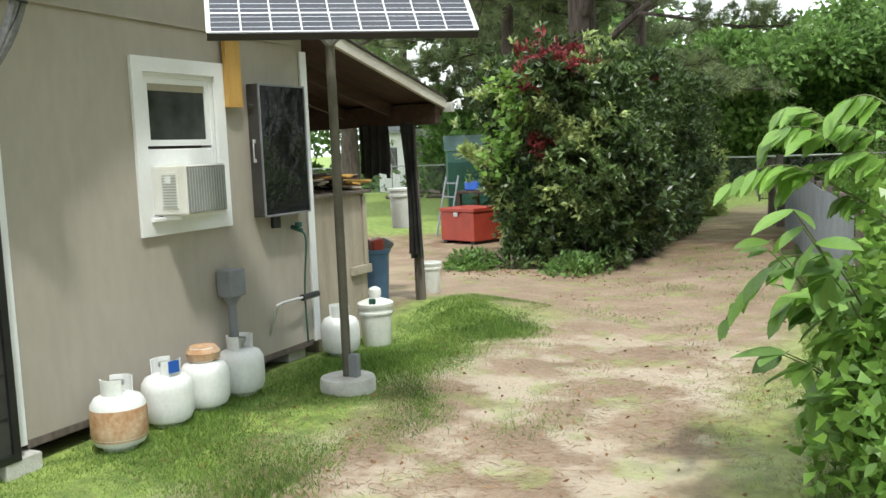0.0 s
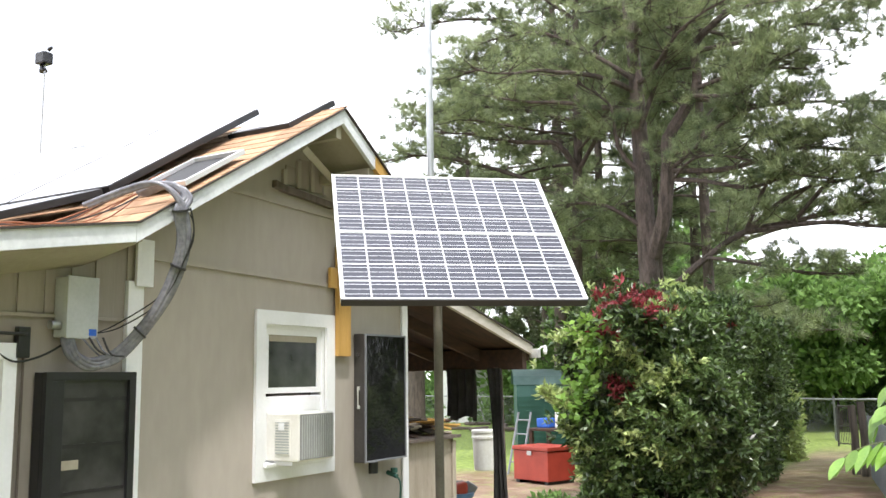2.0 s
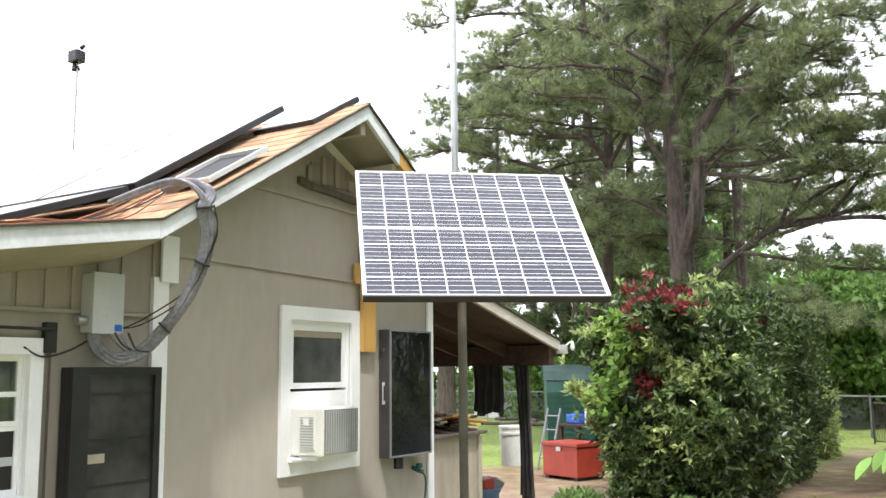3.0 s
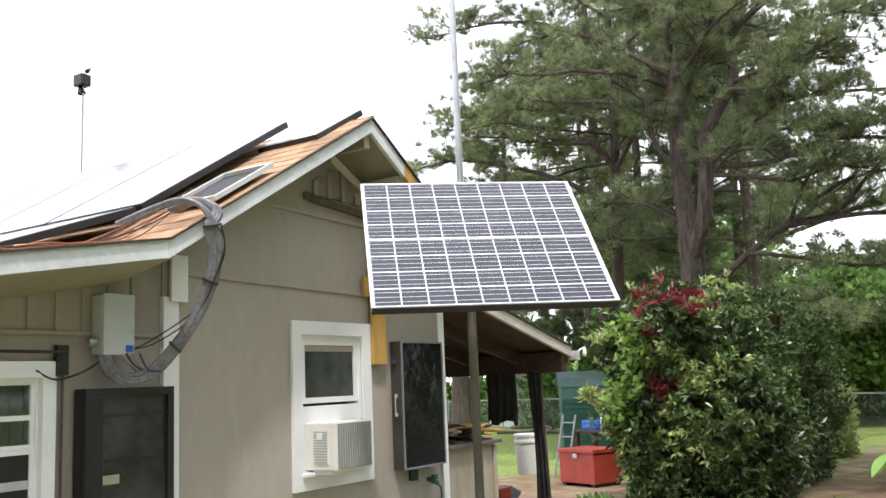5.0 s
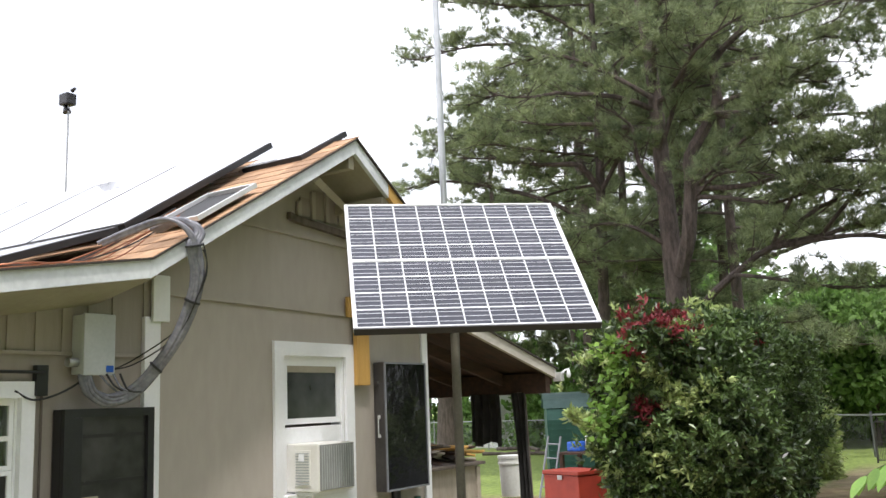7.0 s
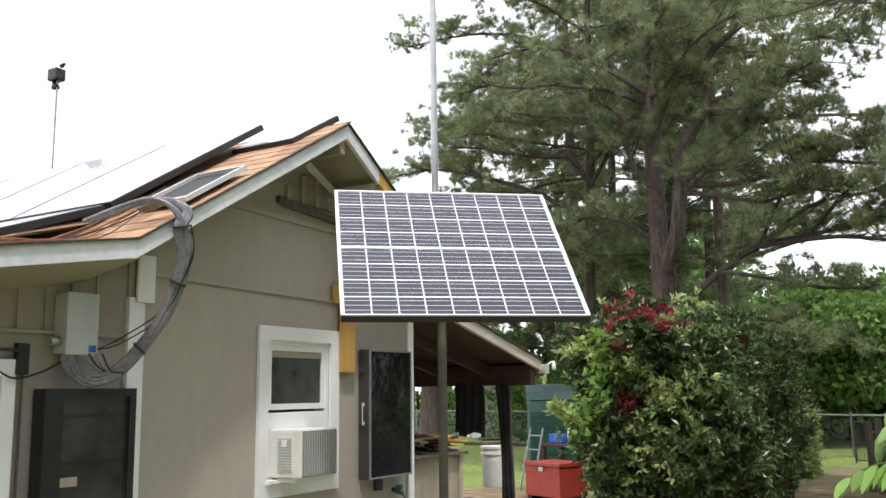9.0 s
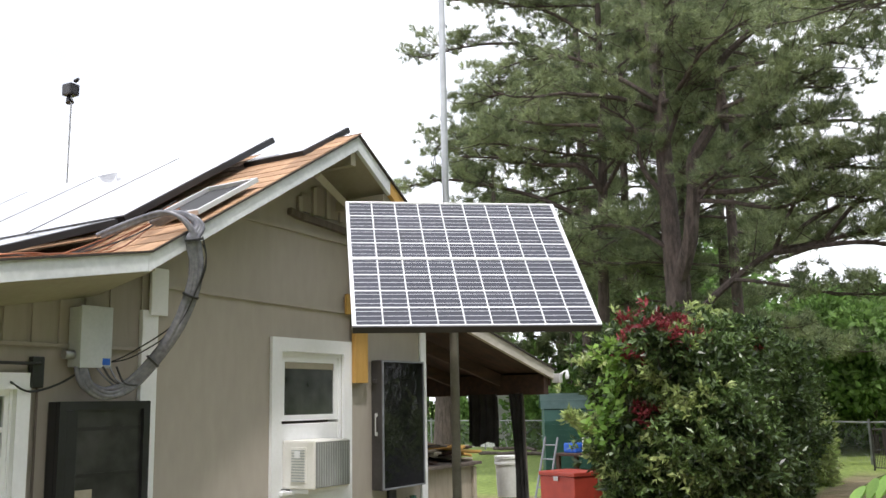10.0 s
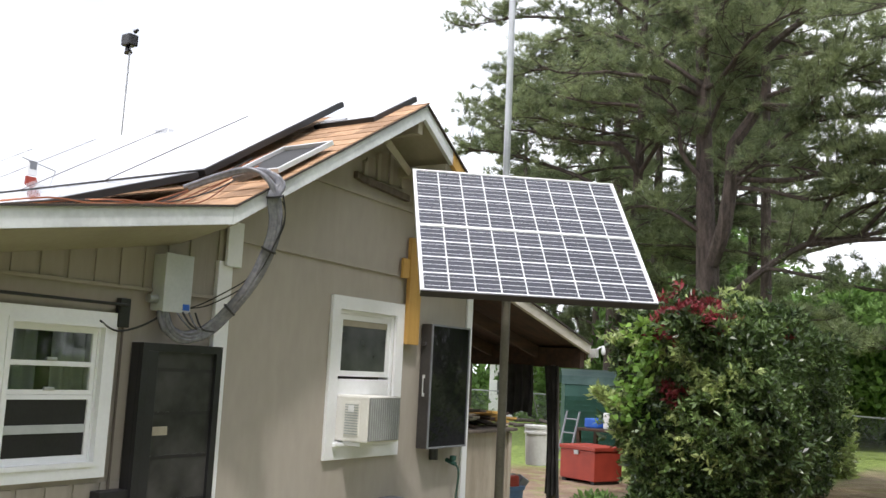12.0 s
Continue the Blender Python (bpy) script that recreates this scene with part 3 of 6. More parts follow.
# windows
def frame_of(y0, y1, z0, z1, w, x0, x1, bevel=0.004):
    """A flat rectangular ring, mitred and softened."""
    bm = B()
    loops = []
    for x in (x0, x1):
        for k in (0.0, w):
            loops.append([bm.verts.new((x, y, z)) for y, z in ((y0 + k, z0 + k), (y1 - k, z0 + k), (y1 - k, z1 - k), (y0 + k, z1 - k))])
    bo, bi, fo, fi = loops
    for i in range(4):
        j = (i + 1) % 4
        for q in ((bo[i], bo[j], bi[j], bi[i]), (fo[j], fo[i], fi[i], fi[j]), (bo[j], bo[i], fo[i], fo[j]), (bi[i], bi[j], fi[j], fi[i])):
            bm.faces.new(q)
    if bevel:
        bmesh.ops.bevel(bm, geom=[e for e in bm.edges if e.calc_face_angle(0) > 0.5], offset=min(bevel, (x1 - x0) * 0.3), segments=1, affect="EDGES")
    return bm




win = part("window", frame_of(WIN[0] - 0.10, WIN[1] + 0.10, WIN[2] - 0.10, WIN[3] + 0.10, 0.10, 0.003, 0.028), M_WHITE, house, "white double-hung window holding an air conditioner")
part("jamb", frame_of(*WIN, 0.03, -0.11, 0.0), M_WHITE, win)
part("window_sill", bx(B(), 0.004, 0.06, WIN[0] - 0.02, WIN[1] + 0.02, WIN[2] - 0.005, WIN[2] + 0.022, 0.005), M_WHITE, win)
part("sash", frame_of(WIN[0] + 0.03, WIN[1] - 0.03, 1.90, WIN[3] - 0.03, 0.042, -0.045, -0.012), M_WHITE, win)
part("pane", bx(B(), -0.032, -0.026, WIN[0] + 0.06, WIN[1] - 0.06, 1.93, WIN[3] - 0.06), M_DARKGLASS, win)
part("lower_sash", bx(B(), -0.05, -0.014, WIN[0] + 0.03, WIN[1] - 0.03, 1.765, 1.88, 0.005), M_WHITE, win)
part("shade_roll", bx(B(), -0.025, -0.018, WIN[0] + 0.072, WIN[1] - 0.072, 2.275, 2.322, 0.003), M_SOFFIT, win, "rolled tan shade")
def curtain(y0, y1, z0, z1, x, folds, parent, label):
    bm = B()
    n = 40
    rows = []
    for z in (z1, (z0 + z1) / 2, z0):
        rows.append([bm.verts.new((x + 0.018 * math.sin(folds * 6.28 * i / n + 2.0 * z) + 0.012 * math.sin(2.3 * folds * i / n), y0 + (y1 - y0) * i / n, z)) for i in range(n + 1)])
    for p, q in zip(rows, rows[1:]):
        for i in range(n):
            bm.faces.new((p[i], p[i + 1], q[i + 1], q[i]))
    bmesh.ops.solidify(bm, geom=bm.faces[:], thickness=0.003)
    part("curtain", bm, M_CURTAIN, parent, label, True)


lwin = part("window", frame_of(LWIN[0] - 0.078, LWIN[1] + 0.078, LWIN[2] - 0.078, LWIN[3] + 0.078, 0.078, 0.003, 0.028), M_WHITE, house, "white window with dark panes and two latches")
part("inner_casing", frame_of(LWIN[0] - 0.016, LWIN[1] + 0.016, LWIN[2] - 0.016, LWIN[3] + 0.016, 0.024, 0.0, 0.040), M_WHITE, lwin)
part("jamb", frame_of(*LWIN, 0.02, -0.11, -0.001), M_WHITE, lwin)
part("upper_sash", frame_of(LWIN[0] + 0.02, LWIN[1] - 0.02, 1.755, LWIN[3] - 0.02, 0.024, -0.040, -0.012), M_WHITE, lwin)
part("muntin", bx(B(), -0.038, -0.014, LWIN[0] + 0.04, LWIN[1] - 0.04, 1.903, 1.930, 0.003), M_WHITE, lwin)
part("pane", bx(B(), -0.030, -0.024, LWIN[0] + 0.036, LWIN[1] - 0.036, 1.772, 1.904), M_CLEAR, lwin)
part("pane", bx(B(), -0.030, -0.024, LWIN[0] + 0.036, LWIN[1] - 0.036, 1.929, LWIN[3] - 0.036), M_CLEAR, lwin)
part("lower_sash", frame_of(LWIN[0] + 0.02, LWIN[1] - 0.02, LWIN[2] + 0.02, 1.753, 0.024, -0.036, -0.008), M_WHITE, lwin)
part("screen", bx(B(), -0.026, -0.02, LWIN[0] + 0.035, LWIN[1] - 0.035, LWIN[2] + 0.035, 1.735), M_BLACKGLASS, lwin, "dark insect screen")
part("screen_bar", bx(B(), -0.019, -0.012, LWIN[0] + 0.045, LWIN[1] - 0.045, 1.553, 1.598, 0.002), M_BOXGREY, lwin)
curtain(LWIN[0] + 0.03, -1.33, 1.75, LWIN[3] - 0.02, -0.085, 3, lwin, "drawn grey curtain")
curtain(-1.24, LWIN[1] - 0.03, 1.75, LWIN[3] - 0.02, -0.085, 3, lwin, "")
for z in (1.776, 1.931):
    part("latch", bx(B(), -0.023, -0.004, -1.32, -1.26, z, z + 0.018, 0.004), M_GALV, lwin)

part("foundation_block", bx(B(), -0.14, 0.10, -0.30, -0.06, -0.08, SILL - 0.055, 0.008), M_CONCRETE, house, "pale concrete foundation block")
part("foundation_block", bx(B(), -0.30, -0.06, 2.55, 2.80, -0.08, SILL - 0.055, 0.008), M_CONCRETE, house)
# near-black sheet added for the dimness of the room behind the panes
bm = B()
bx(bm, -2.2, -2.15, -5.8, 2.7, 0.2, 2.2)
part("partition", bm, M_DRIP_SHADE, house)

# porch framing
for i in range(6):
    x = -0.45 - 0.6 * i
    part("rafter", slab(B(), x - 0.02, x + 0.02, [(WALL_R + 0.04, top_z(WALL_R + 0.3) - 0.052), (PORCH_Y - 0.05, PORCH_Z - 0.04)], 0.13), M_DARKWOOD, house)
part("porch_beam", bx(B(), -4.4, PORCH_X - 0.05, PORCH_Y - 0.14, PORCH_Y - 0.03, 2.075, 2.295, 0.006), M_DARKWOOD, house, "dark porch beam")
part("porch_end_board", bx(B(), -4.5, PORCH_X - 0.045, PORCH_Y - 0.02, PORCH_Y + 0.02, PORCH_Z - 0.16, PORCH_Z - 0.045, 0.004), M_DARKWOOD, house)
bm = B()
tube(bm, [(-0.19, 5.20, -0.02), (-0.20, 5.21, 0.6), (-0.21, 5.20, 1.2), (-0.23, 5.20, 2.10)], [0.062, 0.056, 0.058, 0.055], 9)
part("porch_post", bm, M_GREYWOOD, house, "rough weathered porch post", True)


def hanging_cloth(x0, x1, y, z0, z1, folds, ragged, label, slant=0.0):
    """A pleated sheet hung from its top edge."""
    bm = B()
    nx, nz = 18, 8
    grid = []
    for k in range(nz + 1):
        t = k / nz
        rowv = []
        for i in range(nx + 1):
            s = i / nx
            w = (x0 + x1) / 2 + (s - 0.5) * (x1 - x0) * (1 - 0.25 * math.sin(math.pi * t) * (folds % 2)) + slant * t
            low = z0 + ragged * math.sin(9 * s + 2) * 0.5
            rowv.append(bm.verts.new((w, y + 0.035 * math.sin(s * folds * math.pi * 2) * (0.4 + t) + 0.02 * math.sin(3 * t), z1 + (low - z1) * t)))
        grid.append(rowv)
    for p, q in zip(grid, grid[1:]):
        for i in range(nx):
            bm.faces.new((p[i], p[i + 1], q[i + 1], q[i]))
    bmesh.ops.solidify(bm, geom=bm.faces[:], thickness=0.006)
    ob = link_mesh("hanging_cloth", bm, M_CLOTH, None, True)
    return tagged(ob, label, "cloth")


hanging_cloth(-0.31, -0.13, 5.10, 0.66, 2.09, 3, 0.05, "long dark cloth hung down the porch post", 0.05)
hanging_cloth(-0.84, -0.46, 5.12, 1.54, 2.09, 4, 0.06, "dark ragged cloth hung from porch beam")


# ---- things on the gable wall ----
def air_conditioner():
    e = thing("air_conditioner", "off-white window air conditioner with grey rear fins", "air conditioner", (0, 1.30, 1.43))
    part("case", bx(B(), -0.05, 0.27, -0.20, 0.20, 0.0, 0.335, 0.012), M_ACWHITE, e)
    grille = part("rear_grille", bx(B(), 0.272, 0.280, -0.19, 0.19, 0.012, 0.325, 0.003), M_COIL, e, "grey condenser fins")
    for i in range(14):
        y = -0.178 + 0.0265 * i
        part("fin", bx(B(), 0.2805, 0.2835, y, y + 0.006, 0.02, 0.315), M_BOXGREY, grille)
    side = part("louvre_panel", bx(B(), 0.06, 0.20, -0.207, -0.202, 0.045, 0.29, 0.002), M_ACWHITE, e)
    for i in range(12):
        part("louvre", bx(B(), 0.07, 0.19, -0.212, -0.208, 0.055 + 0.019 * i, 0.063 + 0.019 * i), M_BOXGREY, side)
    part("side_label", bx(B(), 0.10, 0.15, -0.216, -0.2125, 0.215, 0.265), M_WHITE, e, "white sticker")
    part("bracket", bx(B(), 0.03, 0.20, -0.18, 0.18, -0.03, -0.002, 0.004), M_WHITE, e)
    part("side_filler", bx(B(), -0.03, -0.015, 0.205, 0.47, 0.0, 0.36, 0.003), M_WHITE, e, "white accordion filler")
    part("side_filler", bx(B(), -0.03, -0.015, -0.26, -0.205, 0.0, 0.36, 0.003), M_WHITE, e)
    return e


air_conditioner()


def wall_collector():
    """Shallow black solar air heater box."""
    e = thing("solar_air_heater", "shallow black solar air heater box on tan wall", "solar heater", (-0.038, 2.435, 1.845))
    part("box", bx(B(), 0.042, 0.145, -0.305, 0.305, -0.515, 0.515, 0.006), M_DARKMETAL, e, "dull dark metal side box")
    part("frame", frame_of(-0.305, 0.305, -0.515, 0.515, 0.014, 0.147, 0.158, 0.002), M_GREYMETAL, e, "thin grey edge frame")
    part("glazing", bx(B(), 0.146, 0.150, -0.292, 0.292, -0.502, 0.502), M_HEATGLASS, e, "black glazing with wavy reflections")
    for z in (-0.09, 0.06):
        part("latch", bx(B(), 0.085, 0.105, -0.322, -0.306, z, z + 0.03, 0.003), M_ALU, e)
    part("latch_bar", rod(B(), (0.095, -0.325, -0.085), (0.095, -0.325, 0.09), 0.005, seg=8), M_ALU, e, "thin bright latch rod", True)
    part("hook", bx(B(), 0.06, 0.10, -0.33, -0.306, 0.33, 0.36, 0.004), M_DARKMETAL, e)
    part("duct_stub", rod(B(), (0.05, -0.05, -0.62), (0.05, -0.05, -0.53), 0.045, seg=14), M_BLACK, e, smooth=True)
    return e


wall_collector()


def corner_collector():
    e = thing("solar_air_heater", "tall black framed solar collector leaning on wall", "solar heater", (0.0, -0.50, 1.115))
    part("box", bx(B(), 0.0, 0.075, -0.302, 0.302, -0.96, 0.94, 0.006), M_BLACK, e)
    part("frame", frame_of(-0.302, 0.302, -0.96, 0.94, 0.045, 0.077, 0.105, 0.003), M_BLACK, e, "glossy black frame")
    part("glazing", bx(B(), 0.076, 0.082, -0.258, 0.258, -0.916, 0.896), M_SMEARGLASS, e, "dark glazing with smeary reflections painted in")
    part("side_rail", bx(B(), 0.0765, 0.102, -0.256, -0.185, -0.913, 0.893, 0.004), M_BLACK, e)
    for i in range(7):
        z = -0.72 + 0.25 * i
        part("fin", bx(B(), 0.0825, 0.0845, -0.18, 0.25, z, z + 0.02), M_BLACKGLASS, e)
    part("label_plate", bx(B(), 0.083, 0.085, -0.18, -0.065, 0.415, 0.465), M_SOFFIT, e, "pale yellow label")
    return e


corner_collector()


def grey_box():
    e = thing("junction_box", "pale grey wall enclosure with blue corner tag", "electrical box", (0.0, -0.60, 2.41))
    part("body", bx(B(), 0.002, 0.10, -0.10, 0.10, -0.166, 0.166, 0.008), M_BOXGREY, e)
    part("cover", bx(B(), 0.102, 0.118, -0.104, 0.104, -0.172, 0.172, 0.006), M_BOXGREY, e)
    part("tag", bx(B(), 0.119, 0.121, 0.042, 0.092, -0.155, -0.118), M_BRIGHTBLUE, e, "small blue tag")
    part("knockout", rod(B(), (0.06, -0.165, -0.10), (0.06, -0.105, -0.10), 0.025, seg=12), M_GALV, e, smooth=True)
    return e


grey_box()


def cable_bundle():
    """Stiff grey conduits that come off the roof edge in one sweep and hang in a loop to the wall box."""
    e = thing("cable_bundle", "loop of thick grey cables from roof to wall", "cable")
    base = [(0.18, -0.68, 2.96), (0.33, -0.55, 3.05), (0.45, -0.45, 3.095), (0.535, -0.385, 3.05), (0.57, -0.33, 2.95), (0.56, -0.292, 2.81), (0.505, -0.28, 2.64), (0.415, -0.305, 2.44), (0.295, -0.355, 2.275), (0.20, -0.44, 2.145), (0.13, -0.55, 2.10), (0.10, -0.645, 2.15), (0.08, -0.67, 2.24)]
    rim = [(0.30, -0.37, 3.075), (0.44, -0.345, 3.11), (0.54, -0.315, 3.09), (0.58, -0.295, 3.03)]
    for i in range(8):
        a = 2 * math.pi * i / 8
        late = i >= 3
        line = rim + base[4:] if late else base
        pts = []
        for k, p in enumerate(line):
            w = 0.025 + 0.005 * math.sin(1.3 * k + 2.1 * i)
            end = min(1.0, (len(line) - 1 - k) / 2)
            pts.append((p[0] + 0.6 * w * math.cos(a), p[1] + w * math.cos(a) * 0.8, p[2] + w * math.sin(a) * (1.0 if k > 4 else 0.35) * (0.5 + 0.5 * end)))
        part("cable", tube(B(), smooth_path(pts, 9), 0.0150 if late else 0.0135, 10), M_PVC, e, "" if i else "thick grey cable", True)
    for i in range(2):
        pts = [(0.60, -0.29, 2.97 - 0.04 * i), (0.600, -0.26, 2.86), (0.575, -0.26 - 0.01 * i, 2.74), (0.44, -0.31, 2.50 - 0.03 * i), (0.20, -0.42 + 0.02 * i, 2.33 - 0.02 * i), (0.10, -0.50, 2.27)]
        part("thin_wire", tube(B(), smooth_path(pts, 7), 0.004, 6), M_RUBBER, e, "thin black wire", True)
    for i in range(4):
        pts = [(0.10 + 0.02 * i, -0.585 + 0.03 * i, 2.245), (0.14 + 0.02 * i, -0.56 + 0.03 * i, 2.19 - 0.012 * i), (0.15 + 0.03 * i, -0.50 + 0.03 * i, 2.14)]
        part("thin_wire", tube(B(), smooth_path(pts, 6), 0.006, 6), M_RUBBER if i % 2 else M_PVC, e, "", True)
    for k, p in ((4, 0.05), (6, 0.048), (8, 0.046)):
        c, q = Vector(base[k]), Vector(base[k + 1])
        d = (q - c).normalized() * 0.006
        part("cable_tie", rod(B(), c - d, c + d, p, seg=16), M_RUBBER, e)
    return e


cable_bundle()


def curtain_rail():
    e = thing("shutter_rail", "black iron rail with bracket above the window", "rail", (0, 0, 0))
    part("bar", rod(B(), (0.06, -2.6, 2.262), (0.06, -0.90, 2.256), 0.009), M_BLACK, e, smooth=True)
    part("bracket", bx(B(), 0.003, 0.045, -0.935, -0.865, 2.13, 2.295, 0.006), M_BLACK, e)
    part("drop_rod", rod(B(), (0.01, -0.88, 0.4), (0.01, -0.88, 2.13), 0.007), M_GREYWOOD, e, smooth=True)
    part("lower_block", bx(B(), 0.003, 0.09, -0.99, -0.80, 1.12, 1.24, 0.006), M_BLACK, e)
    return e


curtain_rail()
lead = thing("wire", "thin black wire drooping from window to box", "wire")
part("lead", tube(B(), smooth_path([(0.03, -1.05, 2.16), (0.05, -0.95, 2.11), (0.05, -0.78, 2.15), (0.06, -0.62, 2.24)], 8), 0.006, 6), M_RUBBER, lead, smooth=True)

tap = thing("outdoor_tap", "green garden tap and hose on wall", "tap", (0.0, 2.62, 1.18))
part("spigot", rod(B(), (0.0, 0, 0.03), (0.10, 0, 0.0), 0.02), M_GREENMETAL, tap, smooth=True)
part("handle", rod(B(), (0.07, 0, 0.03), (0.07, 0, 0.07), 0.03, 0.03, 8), M_GREENMETAL, tap, smooth=True)
part("hose", tube(B(), smooth_path([(0.10, 0, 0.0), (0.12, 0.02, -0.1), (0.06, 0.05, -0.5), (0.08, 0.03, -0.95)], 6), 0.008, 6), M_GREENMETAL, tap, smooth=True)

meter = thing("conduit_box", "grey electrical box on upright conduit by wall", "electrical box", (0.10, 1.71, -0.02))
part("box", bx(B(), -0.08, 0.05, -0.09, 0.09, 0.80, 1.00, 0.01), M_GREYMETAL, meter)
part("funnel", rod(B(), (-0.02, 0, 0.74), (-0.02, 0, 0.80), 0.035, 0.07, 12), M_GREYMETAL, meter, smooth=True)
part("conduit", rod(B(), (-0.02, 0, 0.0), (-0.02, 0, 0.74), 0.032, seg=14), M_GREYMETAL, meter, smooth=True)
faucet = thing("pipe", "thin pipe with black valve from the wall", "pipe", (0.0, 2.5, 0.62))
part("pipe_run", tube(B(), smooth_path([(0.0, -0.25, -0.25), (0.06, -0.25, -0.05), (0.08, -0.2, 0.0), (0.08, 0.15, 0.0)], 6), 0.012, 8), M_ALU, faucet, smooth=True)
part("valve", rod(B(), (0.08, 0.1, 0.0), (0.08, 0.32, 0.0), 0.028), M_BLACK, faucet, smooth=True)

bulb = thing("porch_lamp", "small white bulb lamp at porch corner", "lamp", (PORCH_X + 0.02, PORCH_Y + 0.05, PORCH_Z - 0.04))
part("socket", bx(B(), -0.05, 0.05, -0.04, 0.04, -0.09, 0.01, 0.006), M_ALU, bulb)
part("arm", tube(B(), [(0.04, 0, 0.0), (0.07, 0.03, 0.03), (0.10, 0.05, 0.04)], 0.010, 6), M_WHITE, bulb)
part("bulb", lathe(B(), [(0.008, 0.0), (0.016, -0.02), (0.024, -0.06), (0.022, -0.09), (0.008, -0.105)], 14, (0.10, 0.05, 0.05)), M_WHITE, bulb, smooth=True)


# ---- solar panel on its pole ----
PU = Vector((0.764, 0.645, 0.0)).normalized()
PV = Vector((0.456, -0.559, -0.695))
PV = (PV - PV.dot(PU) * PU).normalized()
PN = PU.cross(-PV)
PC = Vector((1.516, 1.083, 2.924))
PANEL = Matrix.Translation(PC) @ Matrix((PU, -PV, PN)).transposed().to_4x4()


def cell_mesh():
    bm = B()
    c, h = 0.004, 0.0755
    pts = [(-h + c, -h), (h - c, -h), (h, -h + c), (h, h - c), (h - c, h), (-h + c, h), (-h, h - c), (-h, -h + c)]
    lo = [bm.verts.new((x, y, 0)) for x, y in pts]
    hi = [bm.verts.new((x, y, 0.0008)) for x, y in pts]
    bm.faces.new(hi)
    for i in range(8):
        bm.faces.new((lo[i], lo[(i + 1) % 8], hi[(i + 1) % 8], hi[i]))
    me = bpy.data.meshes.new("cell")
    bm.to_mesh(me)
    bm.free()
    me.materials.append(M_CELL)
    return me


CELL = cell_mesh()


def solar_module(m, tag, shaded_rail):
    W, Hh = 0.74, 0.3400
    e = part("solar_panel", bx(B(), -W + 0.018, W - 0.018, -Hh + (0.0 if shaded_rail else 0.006), Hh - 0.011, -0.01, -0.004), M_BACKSHEET, mast, tag)
    e.matrix_local = mast.matrix_world.inverted() @ m
    bm = B()
    for s in (-1, 1):
        bx(bm, *sorted((s * W, s * (W - 0.02))), -Hh, Hh, -0.032, 0.004, 0.0015)
    bx(bm, -W + 0.018, W - 0.018, Hh - 0.011, Hh, -0.032, 0.004, 0.0015)
    if not shaded_rail:
        bx(bm, -W + 0.018, W - 0.018, -Hh, -Hh + 0.006, -0.032, 0.004, 0.0015)
    part("frame", bm, M_ALU, e, "bright aluminium frame")
    # lower rail coloured black for the shade on the frame's underside
    if shaded_rail:
        part("bottom_rail", bx(B(), -W + 0.002, W - 0.002, -Hh - 0.012, -Hh, -0.045, 0.002, 0.0015), M_BLACK, e, "bottom rail blackened for underside shade")
    for i in range(9):
        for j in range(4):
            c = new("cell", CELL)
            c.parent = e
            c.location = (-0.64 + 0.16 * i, -0.2475 + 0.165 * j, -0.0035)
    for j in range(4):
        for dy in (-0.045, 0.0, 0.045):
            part("ribbon", bx(B(), -0.715, 0.715, -0.2475 + 0.165 * j + dy - 0.002, -0.2475 + 0.165 * j + dy + 0.002, -0.0026, -0.002), M_BUSBAR, e)
    return e


POLE = Vector((0.90, 1.96, 0.0))
mast = thing("panel_mast", "steel mast carrying tilted solar panels, in concrete base", "mast", tuple(POLE))
part("lower_pole", rod(B(), (0, 0, 0.05), (0, 0, 3.50), 0.034, seg=16), M_POLE, mast, "dull steel lower pole", True)
part("upper_pole", rod(B(), (-0.035, -0.02, 3.40), (-0.055, -0.02, 9.5), 0.027, 0.022, seg=16), M_GALV, mast, "bright galvanised upper pole", True)
part("base", lathe(B(), [(0.205, -0.06), (0.21, 0.02), (0.205, 0.15), (0.195, 0.17), (0.05, 0.175)], 30), M_CONCRETE, mast, "round pale concrete base", True)
part("base_stub", bx(B(), 0.03, 0.10, -0.03, 0.03, 0.12, 0.34, 0.006), M_GREYMETAL, mast)
part("collar", lathe(B(), [(0.05, 0.0), (0.05, 0.06), (0.035, 0.075)], 16, (-0.035, -0.02, 3.42)), M_GALV, mast, smooth=True)
part("clamp", bx(B(), -0.09, 0.14, -0.03, 0.03, 3.40, 3.44, 0.005), M_GALV, mast)
part("clamp", rod(B(), (0.05, -0.05, 3.47), (0.16, 0.04, 3.44), 0.016), M_GALV, mast, smooth=True)
for s in (-0.45, 0.45):
    a = PANEL @ Vector((s, 0.60, -0.04)) - POLE
    b = PANEL @ Vector((s, -0.45, -0.04)) - POLE
    part("panel_rail", rod(B(), a, b, 0.018, seg=4), M_ALU, mast)
    part("arm", rod(B(), (0, 0, 3.38), a, 0.016, seg=8), M_GALV, mast)
    part("strut", rod(B(), (0, 0, 2.55), b * 0.55 + a * 0.45, 0.016, seg=8), M_GALV, mast)


solar_module(PANEL @ pose(0, 0.341, 0), "framed solar module of dark cells above another", False)
solar_module(PANEL @ pose(0, -0.341, 0), "framed solar module of dark cells with shade-blackened lower rail", True)


